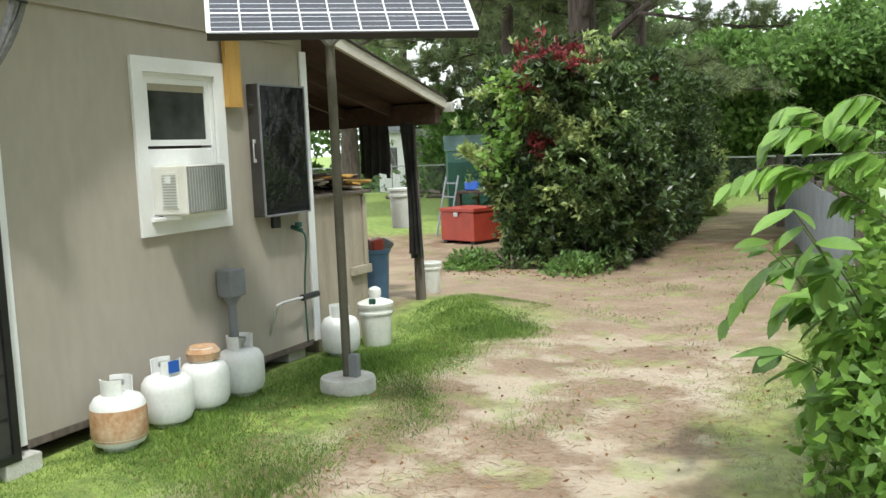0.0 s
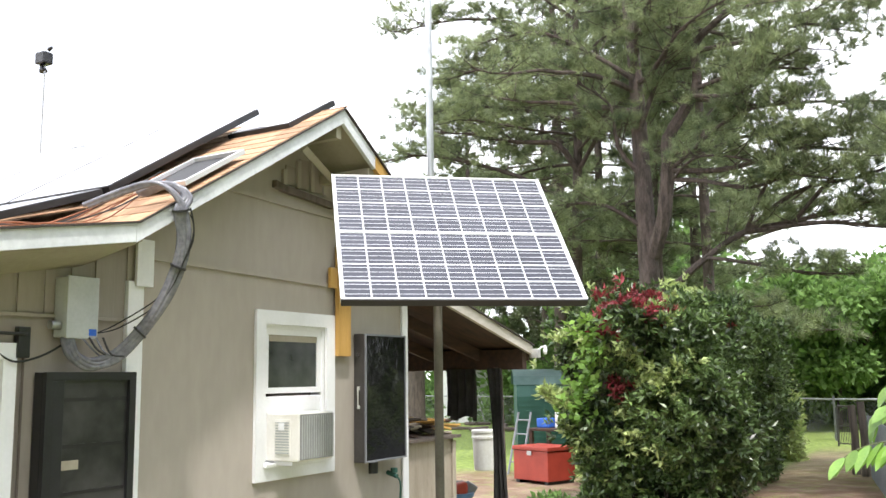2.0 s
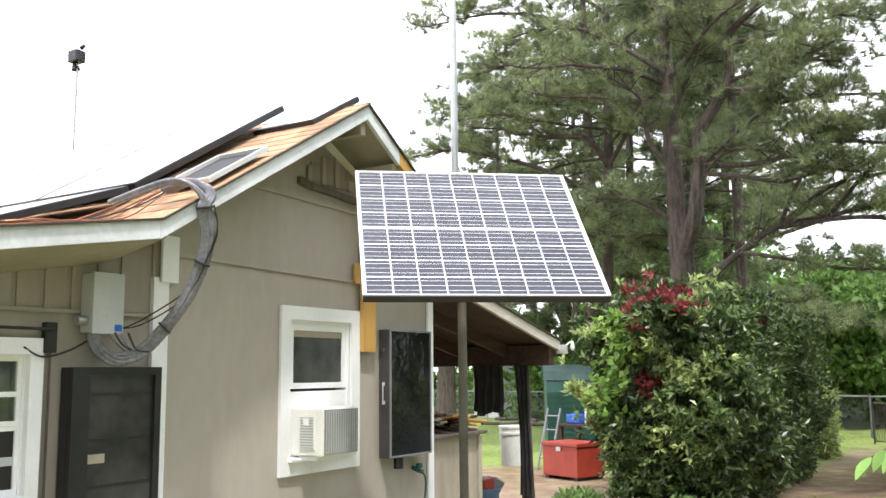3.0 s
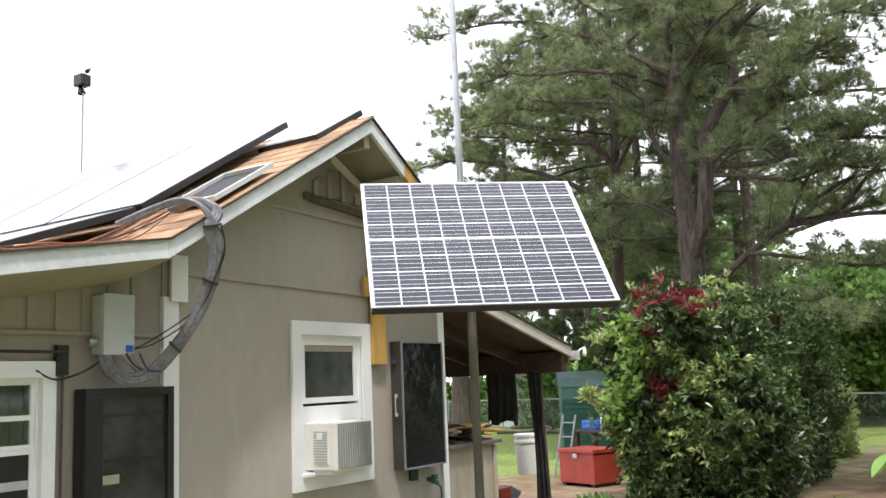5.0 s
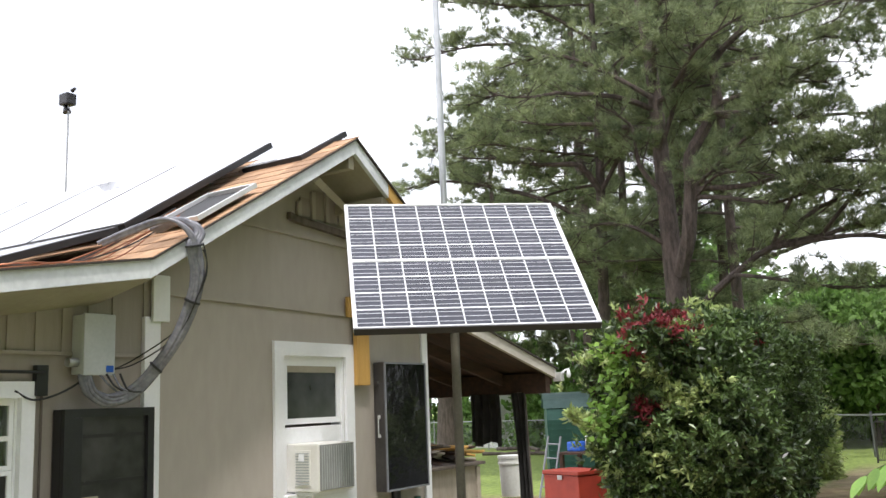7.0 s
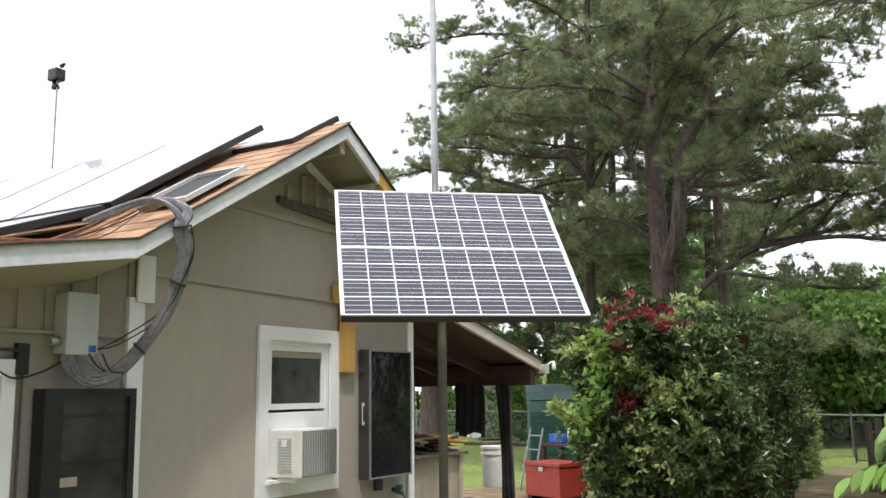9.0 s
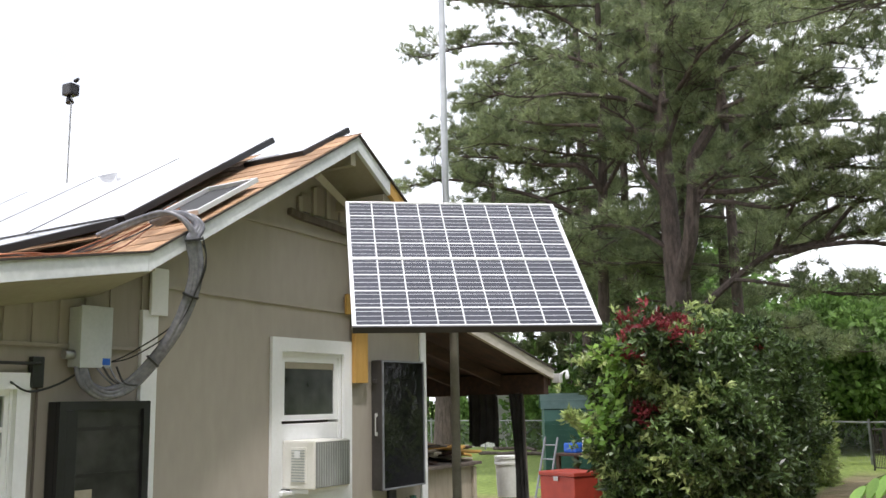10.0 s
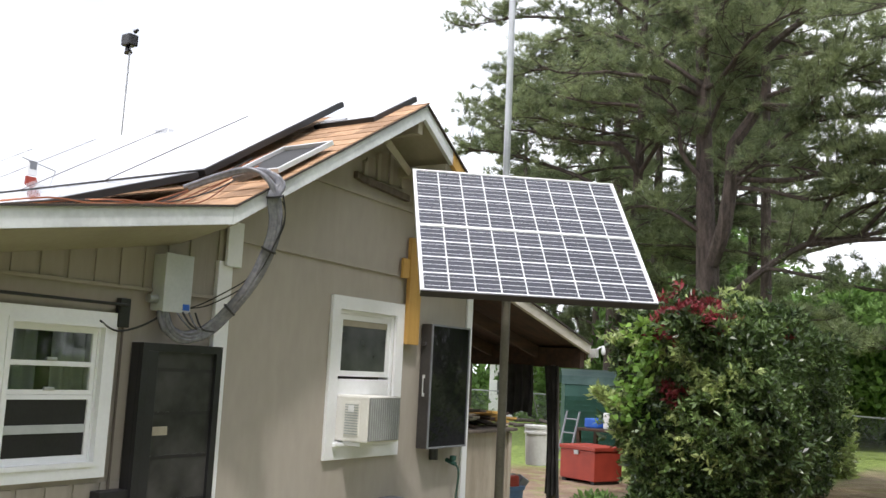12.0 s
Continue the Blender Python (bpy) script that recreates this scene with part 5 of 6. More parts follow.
    soup("crown", v, f, M_NEEDLE, e)
    return e


pine(-2.0, 16.5, 18.0, 0.29, 7.4, 5.0, 24, 3, "tall pine with rough forked trunk and long limbs", dense=25, path_boost=1.2,
     stem=((-1.88, 16.5, -0.1), (-1.90, 16.5, 2.0), (-1.90, 16.5, 4.0), (-1.94, 16.5, 5.8), (-1.98, 16.5, 7.1), (-2.02, 16.5, 8.9), (-2.10, 16.4, 10.7), (-2.3, 16.3, 13.0), (-2.4, 16.1, 15.5), (-2.5, 16.0, 18.0)),
     paths=((0.19, ((-1.78, 16.45, 4.7), (-1.42, 16.2, 5.53), (-1.26, 16.2, 6.73), (-1.24, 16.2, 7.35), (-0.8, 16.2, 7.99), (-0.51, 16.2, 8.54), (-0.52, 16.2, 9.38), (-0.14, 16.1, 9.75), (0.58, 16.0, 10.15), (1.8, 15.8, 10.9))),
            (0.105, ((-1.80, 16.4, 3.4), (-1.1, 16.0, 3.99), (-0.48, 16.0, 4.5), (0.4, 16.0, 5.02), (1.39, 15.9, 5.12), (2.66, 15.8, 5.31), (4.2, 15.5, 5.7))),
            (0.07, ((-1.3, 16.2, 6.6), (0.2, 15.9, 6.4), (1.6, 15.6, 6.6), (3.0, 15.3, 6.3), (4.0, 15.0, 6.4))),
            (0.07, ((-0.6, 16.2, 8.2), (0.8, 15.8, 7.7), (2.0, 15.5, 7.5), (3.4, 15.2, 7.2))),
            (0.06, ((0.4, 16.0, 5.0), (1.5, 15.7, 5.7), (2.6, 15.4, 5.8), (3.8, 15.1, 6.0))),
            (0.06, ((-2.0, 16.4, 5.4), (-2.7, 16.0, 5.9), (-3.4, 15.8, 6.0), (-4.0, 15.6, 5.7))),
            (0.06, ((0.4, 16.0, 5.0), (2.0, 15.6, 5.0), (3.4, 15.2, 4.7), (5.0, 14.8, 4.5))), (0.05, ((1.39, 15.9, 5.1), (2.8, 15.4, 5.3), (4.0, 15.0, 5.2), (5.2, 14.6, 5.3))),
            (0.05, ((-0.48, 16.0, 4.5), (-0.06, 15.8, 4.43), (0.9, 15.8, 4.2), (1.7, 15.7, 4.0), (2.52, 15.6, 3.93))),
            (0.06, ((-0.6, 16.2, 8.4), (0.4, 15.9, 8.5), (1.2, 15.6, 8.4), (2.0, 15.2, 8.1))),
            (0.06, ((-1.2, 16.2, 7.0), (-0.2, 15.9, 6.9), (0.6, 15.6, 7.0), (1.3, 15.3, 6.8), (1.9, 15.1, 6.4))),
            (0.06, ((-1.3, 16.2, 6.4), (-0.4, 15.9, 6.2), (0.6, 15.7, 5.9), (1.5, 15.4, 6.0), (2.2, 15.2, 5.8))),
            (0.06, ((-0.5, 16.2, 9.3), (0.9, 15.9, 9.2), (1.9, 15.5, 9.2), (2.6, 15.2, 8.8))),
            (0.06, ((0.2, 16.0, 10.0), (1.8, 15.6, 9.9), (2.6, 15.2, 9.7), (3.4, 15.0, 9.3))),
            (0.07, ((0.5, 16.0, 10.1), (1.4, 15.6, 11.2), (2.8, 15.2, 11.8), (4.6, 14.8, 11.5))),
            (0.05, ((1.39, 15.9, 5.1), (2.4, 15.4, 6.0), (3.4, 15.2, 6.6), (4.4, 14.8, 6.6))),
            (0.05, ((-1.2, 16.2, 6.6), (0.2, 15.6, 7.4), (1.0, 15.3, 7.5), (1.6, 15.0, 7.4))),
            (0.05, ((0.4, 16.0, 5.0), (1.0, 15.6, 6.0), (1.7, 15.3, 6.6), (2.9, 15.0, 6.9))),
            (0.05, ((-0.6, 16.0, 8.2), (0.6, 15.4, 7.9), (1.3, 15.0, 8.3), (2.0, 14.7, 8.4))),
            (0.04, ((-1.25, 16.2, 6.3), (-0.6, 15.8, 6.7), (0.2, 15.5, 6.6), (1.2, 15.3, 6.2))),
            (0.07, ((-2.0, 16.4, 7.6), (-1.4, 16.0, 8.6), (-0.9, 15.8, 9.6), (0.0, 15.6, 10.8))),
            (0.07, ((-1.95, 16.4, 6.6), (-2.4, 16.1, 7.3), (-2.5, 15.9, 8.3), (-3.4, 15.6, 9.0))),
            (0.07, ((-2.0, 16.2, 8.9), (-2.9, 15.8, 9.6), (-4.0, 15.4, 10.2), (-5.2, 15.0, 10.1)))))
pine(-4.9, 19.3, 20.0, 0.19, 5.4, 5.2, 30, 8, "tall slender pine in dense foliage", (1.2, -1.6), dense=28, path_boost=1.8,
     stem=((-4.95, 19.3, -0.1), (-4.85, 19.3, 3.0), (-4.74, 19.3, 5.9), (-4.60, 19.3, 9.1), (-4.57, 19.3, 11.7), (-4.4, 19.1, 15.0), (-4.2, 18.9, 18.5)),
     paths=((0.08, ((-4.7, 19.2, 6.6), (-6.3, 19.0, 7.6), (-8.2, 18.8, 8.3), (-9.6, 18.7, 8.6), (-10.9, 18.6, 8.5))), (0.07, ((-4.6, 19.2, 9.0), (-6.4, 19.0, 9.6), (-8.3, 18.8, 9.9), (-9.8, 18.7, 9.6))),
            (0.07, ((-4.6, 19.2, 11.2), (-6.4, 19.0, 12.2), (-8.2, 18.8, 12.6), (-10.2, 18.7, 12.6))), (0.06, ((-4.7, 19.2, 6.0), (-6.2, 19.1, 6.5), (-7.8, 18.9, 7.2), (-9.4, 18.8, 7.4))), (0.06, ((-4.6, 19.2, 12.0), (-6.0, 19.0, 13.2), (-7.6, 18.8, 13.8), (-9.0, 18.7, 14.2))),
            (0.07, ((-4.8, 19.1, 5.6), (-6.0, 18.8, 6.4), (-7.4, 18.4, 6.6), (-8.8, 18.0, 6.3))), (0.10, ((-4.62, 19.2, 7.6), (-5.0, 18.8, 8.3), (-5.71, 18.8, 8.47), (-6.5, 18.7, 8.6), (-7.36, 18.6, 8.9), (-8.4, 18.2, 9.0))),
            (0.09, ((-4.58, 19.2, 10.2), (-5.0, 18.9, 10.75), (-5.83, 18.8, 10.75), (-7.1, 18.6, 10.84), (-8.2, 18.3, 10.6))), (0.07, ((-4.60, 19.2, 7.6), (-3.9, 18.9, 8.4), (-3.2, 18.6, 9.2), (-2.6, 18.4, 9.4)))))
pine(-1.5, 20.4, 19.0, 0.17, 4.6, 5.6, 30, 15, "tall slender pine with drooping limbs", (0.3, -0.3),
     paths=((0.07, ((-1.4, 20.3, 5.2), (0.5, 19.8, 5.6), (2.4, 19.2, 5.9), (4.2, 18.8, 5.3))),))
pine(7.4, 13.0, 15.0, 0.26, 5.6, 3.2, 24, 77, "tall pine overhanging the drive from beyond the fence", dense=32,
     paths=((0.08, ((7.3, 13.0, 5.2), (6.0, 12.3, 5.6), (4.9, 11.7, 5.6), (3.7, 11.4, 5.4))), (0.08, ((7.3, 13.0, 6.0), (6.0, 12.9, 6.2), (4.9, 12.6, 6.0), (3.9, 12.5, 5.6))),
            (0.07, ((7.3, 13.0, 6.6), (6.0, 11.8, 7.0), (5.0, 11.0, 6.9), (4.0, 10.6, 6.5))), (0.07, ((7.3, 13.0, 7.4), (5.8, 11.8, 8.0), (4.2, 10.6, 8.0), (2.8, 9.6, 7.5))), (0.07, ((7.3, 13.0, 8.0), (5.8, 12.2, 8.5), (4.4, 11.6, 8.4), (3.0, 11.0, 7.9))),
            (0.06, ((7.3, 13.0, 7.0), (5.9, 11.4, 7.6), (4.6, 10.0, 7.9), (3.2, 8.6, 7.7))), (0.06, ((7.3, 13.0, 8.6), (5.6, 13.0, 9.2), (4.0, 12.8, 9.2), (2.8, 12.4, 8.6))),
            (0.07, ((7.3, 13.0, 5.4), (6.2, 13.4, 5.4), (5.2, 13.8, 5.1), (4.4, 14.2, 4.8)))))
pine(-3.4, 22.6, 15.0, 0.18, 3.8, 3.6, 34, 91, "dark pine filling the gap behind the trunks", needle=(0.30, 20, 0.009))
pine(-8.5, 27.0, 19.0, 0.35, 8.0, 5.0, 20, 31, "tall pine beyond the porch", tufts=3)
pine(-15.1, 27.5, 8.6, 0.42, 5.0, 2.6, 12, 37, "stout pine standing on the lawn", tufts=3)
for k, (px, py, ph) in enumerate(((-10.5, 30.5, 17), (-6.3, 25.5, 18), (-3.8, 28.0, 17), (-15.5, 33.0, 16))):
    pine(px, py, ph, 0.22, 2.8, 4.8, 24, 60 + k, "dark dense pine at the lawn edge", tufts=3, needle=(0.40, 16, 0.016))


def broadleaf(x, y, h, spread, seed, count, size, material, label):
    rs = np.random.default_rng(seed)
    pr = random.Random(seed)
    e = thing("tree", label, "tree", (x, y, 0), 0, "leafy background trees")
    bm = B()
    curve_tube(bm, [Vector((0, 0, -0.1)), Vector((0.1, 0, h * 0.3)), Vector((0, 0.15, h * 0.75))], 0.03 * h * 0.6, 0.04, 8)
    blobs = []
    for i in range(16):
        a, q = pr.uniform(0, 6.28), pr.uniform(0.1, 1.0) ** 0.6
        z = h * pr.uniform(0.22, 0.92)
        rr = spread * (1 - 0.55 * abs(z / h - 0.45))
        c = Vector((math.cos(a) * q * rr, math.sin(a) * q * rr, z))
        blobs.append((c, spread * pr.uniform(0.26, 0.5)))
        curve_tube(bm, [Vector((0, 0.05, h * 0.3)), c * 0.5 + Vector((0, 0, h * 0.2)), c], 0.09, 0.02, 5)
    part("trunk", bm, M_BARK, e, "", True)
    cs, ds = [], []
    for c, rad in blobs:
        k = count // 16
        u = unit(rs.normal(size=(k, 3)))
        rr = rad * rs.uniform(0.30, 1.12, (k, 1))
        cs.append(np.array(tuple(c)) + u * rr * np.array([1, 1, 0.75]))
        ds.append(u + rs.normal(size=(k, 3)) * 0.7 + np.array([0, 0, -0.2]))
    v, f = leaves(np.concatenate(cs), np.concatenate(ds), size, size * 0.6)
    soup("crown", v, f, material, e)


# the last seven are invented, out of view, to darken reflections in the glass
for i, (x, y, h, s) in enumerate(((-24, 40, 11, 5), (-17, 44, 12, 5.5), (-10, 42, 10, 5), (-4, 44, 7.5, 5), (1.5, 40, 6.4, 4.6), (15, 32, 7.4, 4.5), (4.5, 46, 8, 5), (-7, 33, 6, 3.2), (-2.5, 33, 6.0, 3.2), (-30, 36, 11, 5), (15, 13, 10, 5.0), (15, 5, 11, 5.0), (16, -3, 11, 5.0), (15, -12, 10, 5.0), (6, -18, 10, 5), (-3, -20, 10, 5), (-12, -17, 9, 4.5))):
    broadleaf(x, y, h, s, 50 + i, 6400, 0.42, M_FARLEAF, "leafy green tree closing the view, some added unseen for reflections")


for i, (x, y, h, s) in enumerate(((0.2, 31, 5.4, 3.0), (3.2, 34, 6.8, 3.6), (6.2, 32, 6.2, 3.2), (9.5, 33, 5.8, 3.6), (13.0, 29, 6.4, 3.8), (8.5, 26, 4.6, 2.6), (11.0, 22, 6.0, 3.2))):
    broadleaf(x, y, h, s, 90 + i, 9600, 0.30, M_BRIGHTFAR, "sunlit green tree beyond the drive")


def thicket(x, y, r, h, seed):
    rs = np.random.default_rng(seed)
    e = thing("bush", "dense green bush at the wood edge", "bush", (x, y, 0), 0, "bushes at the wood edge")
    k = 1500
    u = unit(rs.normal(size=(k, 3)))
    u[:, 2] = np.abs(u[:, 2])
    lump = 0.75 + 0.25 * np.sin(3 * u[:, :1] * 2 + seed) * np.sin(4 * u[:, 1:2] + 2 * u[:, 2:])
    v, f = leaves(u * rs.uniform(0.6, 1.0, (k, 1)) * lump * np.array([r, r * 0.7, h]), u + rs.normal(size=(k, 3)) * 0.6, 0.40, 0.24)
    tagged(soup("foliage", v, f, M_FARLEAF, e), kind="stuff")
    part("stem", tube(B(), [(0, 0, -0.1), (0.1, 0, h * 0.3), (0, 0.1, h * 0.6)], [0.08, 0.06, 0.03], 6), M_BARK, e)


for i in range(17):
    thicket(-34 + 3.1 * i, 37.0 + 1.5 * math.sin(i * 2.1), 2.4, 2.6 + 0.7 * math.sin(i * 1.3), 200 + i)

for i, (bx0, by0, bh0) in enumerate(((-9.6, 30.0, 5.6), (-12.4, 31.5, 5.2), (-7.4, 31.0, 5.0), (-15.6, 33.5, 5.0))):
    thicket(bx0, by0, 2.5, bh0, 260 + i)


def hedge():
    """A tall glossy evergreen hedge with red new growth, its shape swelling unevenly."""
    e = thing("hedge", "tall glossy evergreen hedge with red new growth", "hedge", (0, 0, 0))
    lo, hi = np.array([-2.0, 7.9, 0.05]), np.array([2.2, 16.5, 3.9])

    def depth(p):
        x, y, z = p.T
        mid = 0.20 - 0.035 * (y - 9)
        half = 1.15 + 0.10 * np.sin(1.9 * y + 1.2 * z) + 0.10 * np.sin(3.3 * z + y) + 0.10 * np.sin(5.1 * y - 2.0 * z)
        half = half * (1 - 0.25 * np.clip((0.9 - z) / 0.9, 0, 1))
        top = 3.22 - 0.30 * ((x - mid) / 1.15) ** 2 - 0.35 * np.clip((9.3 - y), 0, 1) ** 2 + 0.15 * np.sin(2.4 * y + 1.7 * x) + 0.10 * np.sin(4.7 * x + 1.0)
        front = 8.45 + 0.18 * np.sin(2.1 * x + 1.3 * z) + 0.14 * np.sin(3.9 * z - 1.1 * x)
        dx = half - np.abs(x - mid)
        dz = top - z
        dy = np.minimum(y - front, 16.2 - y)
        soft = 0.45
        a = np.maximum(soft - dx, 0) ** 2 + np.maximum(soft - dz, 0) ** 2 + np.maximum(soft - dy, 0) ** 2
        return np.where((dx > 0) & (dz > 0) & (dy > 0), soft - np.sqrt(a), -1)

    def lumpy(p):
        return depth(p) + 0.34 * np.sin(4.3 * p[:, 0] + 3.1 * p[:, 2] + 1.0) * np.sin(4.0 * p[:, 1] + 3.5 * p[:, 2]) + 0.07 * np.sin(9 * p[:, 0] + 5 * p[:, 2]) * np.sin(8 * p[:, 1] + 6 * p[:, 2])

    # shoots, each a whorl of leaves
    pts = rng.uniform(lo, hi, (420000, 3))
    d = lumpy(pts)
    keep = (d > 0.0) & (d < 0.30) & ((pts[:, 1] < 11.0) | (rng.random(len(pts)) < 0.55))
    pts, d = pts[keep], d[keep]
    n = min(len(pts), 15500)
    pick = rng.choice(len(pts), n, replace=False)
    pts, d = pts[pick], d[pick]
    eps = 0.06
    grad = np.stack([lumpy(pts + eps * np.eye(3)[k]) - lumpy(pts - eps * np.eye(3)[k]) for k in range(3)], 1)
    out = -unit(grad + 1e-6)
    k = 46
    s = rng.random(k)[:, None] ** 0.7
    pts[:k], d[:k] = np.array([-0.62, 8.6, 1.62]) + s * np.array([-0.50, -0.1, 0.10]) + rng.normal(size=(k, 3)) * np.array([0.03, 0.06, 0.055]), 0.02
    out[:k] = unit(np.array([[-0.9, -0.3, 0.25]]))
    stray = (rng.random(n) < 0.09) & (np.arange(n) >= k)
    pts = pts + out * (stray * rng.uniform(0.05, 0.36, n))[:, None]
    axis = unit(out * 0.8 + rng.normal(size=(n, 3)) * 0.35 + np.array([0, 0, 0.45]))
    red_a = np.linalg.norm((pts - np.array([0.10, 8.9, 2.90])) / np.array([0.72, 1.2, 0.46]), axis=1)
    red_b = np.linalg.norm((pts - np.array([-0.02, 8.45, 1.87])) / np.array([0.24, 0.5, 0.24]), axis=1)
    red_c = np.linalg.norm((pts - np.array([0.95, 10.2, 2.75])) / np.array([0.3, 0.4, 0.2]), axis=1)
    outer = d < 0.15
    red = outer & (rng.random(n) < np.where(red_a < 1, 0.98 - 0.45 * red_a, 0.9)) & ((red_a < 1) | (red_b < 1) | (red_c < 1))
    # besides young sprigs, pale clumps at the upper front carry sunlight in their colour
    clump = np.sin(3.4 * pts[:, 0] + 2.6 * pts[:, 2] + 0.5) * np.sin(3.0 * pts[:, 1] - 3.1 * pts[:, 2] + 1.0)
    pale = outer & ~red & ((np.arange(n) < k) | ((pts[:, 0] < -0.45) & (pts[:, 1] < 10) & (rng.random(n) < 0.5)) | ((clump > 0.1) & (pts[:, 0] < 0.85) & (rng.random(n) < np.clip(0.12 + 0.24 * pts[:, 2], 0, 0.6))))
    sun_tuft = np.linalg.norm((pts - np.array([0.30, 8.6, 2.10])) / np.array([0.85, 0.8, 0.50]), axis=1)
    pale |= outer & ~red & (sun_tuft < 1) & (rng.random(n) < 0.95 - 0.3 * sun_tuft)
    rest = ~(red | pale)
    # a climber with broad bright leaves up the near corner
    m = 270
    vz = rng.uniform(1.35, 2.85, m)
    vx = -0.43 + 0.10 * np.sin(3.1 * vz) + 0.13 * rng.normal(size=m)
    vc = np.stack([vx, 8.32 + 0.14 * np.sin(2.1 * vx + 1.3 * vz) + 0.08 * rng.normal(size=m), vz], 1)
    v, f = leaves(vc, rng.normal(size=(m, 3)) * 0.6 + np.array([-0.5, -0.5, -0.35]), 0.135, 0.080)
    tagged(soup("climber", v, f, M_LIGHTLEAF, e), "broad bright climber leaves", kind="stuff")
    per = 9
    for name, sel, m_, lb in (("foliage", rest, M_LEAF, "dark glossy leaves"), ("new_growth", red, M_REDLEAF, "red young leaves"), ("pale_growth", pale, M_PALEHEDGE, "pale green young leaves and sunlit clumps painted pale")):
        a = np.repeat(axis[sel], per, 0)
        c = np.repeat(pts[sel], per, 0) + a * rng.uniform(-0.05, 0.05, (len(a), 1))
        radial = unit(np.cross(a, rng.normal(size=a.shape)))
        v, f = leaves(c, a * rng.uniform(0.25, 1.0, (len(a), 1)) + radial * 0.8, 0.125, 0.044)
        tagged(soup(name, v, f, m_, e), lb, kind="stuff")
    bm = B()
    for i in range(26):
        x, y = random.uniform(-0.8, 0.7), random.uniform(8.9, 15.8)
        pts2 = [Vector((x, y, 0)), Vector((x + random.uniform(-0.2, 0.2), y + random.uniform(-0.2, 0.2), 1.2)), Vector((x + random.uniform(-0.4, 0.4), y + random.uniform(-0.4, 0.4), 2.6))]
        curve_tube(bm, pts2, 0.045, 0.012, 6)
    part("stem", bm, M_BARK, e, "brown inner stems", True)


hedge()


def yellow_bush():
    e = thing("bush", "tall yellow-green bush beyond the hedge", "bush", (0.05, 18.7, 0))
    k = 5200
    u = unit(rng.normal(size=(k, 3)))
    u[:, 2] = np.abs(u[:, 2])
    lump = 0.78 + 0.22 * np.sin(5 * u[:, :1] + 1) * np.sin(6 * u[:, 1:2] + 4 * u[:, 2:])
    v, f = leaves(u * rng.uniform(0.7, 1.0, (k, 1)) * lump * np.array([0.98, 1.2, 3.0]), u + rng.normal(size=(k, 3)) * 0.6, 0.16, 0.075)
    tagged(soup("foliage", v, f, M_PALEHEDGE, e), "yellow-green leaves", kind="stuff")
    bm = B()
    for i in range(9):
        a = i * 0.7
        curve_tube(bm, [Vector((0, 0, 0)), Vector((0.4 * math.cos(a), 0.4 * math.sin(a), 1.2)), Vector((0.6 * math.cos(a), 0.6 * math.sin(a), 2.2))], 0.04, 0.012, 6)
    part("stem", bm, M_BARK, e, "", True)


yellow_bush()


def low_plant(x, y, r, h, count, size, material, label, nm="shrub"):
    e = thing(nm, label, "plant", (x, y, gh(x, y)))
    u = unit(rng.normal(size=(count, 3)))
    u[:, 2] = np.abs(u[:, 2])
    c = u * rng.uniform(0.35, 1.0, (count, 1)) * np.array([r, r, h])
    v, f = leaves(c, u + rng.normal(size=(count, 3)) * 0.6, size, size * 0.5)
    tagged(soup("foliage", v, f, material, e), kind="stuff")
    bm = B()
    for i in range(7):
        a = i * 0.9
        curve_tube(bm, [Vector((0, 0, 0)), Vector((0.4 * r * math.cos(a), 0.4 * r * math.sin(a), 0.5 * h)), Vector((0.7 * r * math.cos(a), 0.7 * r * math.sin(a), 0.85 * h))], 0.012, 0.004, 5)
    part("stem", bm, M_STEM, e)
    return e


low_plant(-1.05, 8.45, 0.42, 0.28, 600, 0.10, M_FARLEAF, "low green sucker growth at the hedge foot")
low_plant(0.55, 8.35, 0.5, 0.28, 450, 0.10, M_FARLEAF, "low green growth below the hedge")


def leaflet_mesh(name, material, fold=0.18, wide=1.0):
    """A pointed leaf along +y, one unit long, with a folded midrib and bent tip."""
    bm = B()
    outline = [(wide * x, y) for x, y in ((0.0, 0.0), (0.16, 0.10), (0.28, 0.30), (0.30, 0.50), (0.22, 0.72), (0.10, 0.90), (0.0, 1.02))]
    mid = [bm.verts.new((0, y, -0.10 * y * y)) for _, y in outline]
    for s in (1, -1):
        side = [mid[0]] + [bm.verts.new((s * x, y, fold * x - 0.10 * y * y)) for x, y in outline[1:-1]] + [mid[-1]]
        for i in range(len(outline) - 1):
            q = [mid[i], side[i], side[i + 1], mid[i + 1]]
            q = list(dict.fromkeys(q))
            if len(q) > 2:
                bm.faces.new(q)
    me = bpy.data.meshes.new(name)
    bmesh.ops.recalc_face_normals(bm, faces=bm.faces)
    bm.to_mesh(me)
    bm.free()
    for p in me.polygons:
        p.use_smooth = True
    me.materials.append(material)
    return me


PALE_LEAF = leaflet_mesh("leaflet", M_LIGHTLEAF, 0.22, 0.68)
BROAD_LEAF = leaflet_mesh("broad_leaf", M_FARLEAF)


def put_leaf(mesh, parent, at, direction, size, roll=0.0):
    d = Vector(direction).normalized()
    ob = new(mesh.name, mesh)
    ob.parent = parent
    q = d.to_track_quat("Y", "Z").to_matrix().to_4x4()
    ob.matrix_local = Matrix.Translation(at) @ q @ pose(0, 0, 0, 0, roll, 0) @ Matrix.Diagonal((size, size, size, 1))


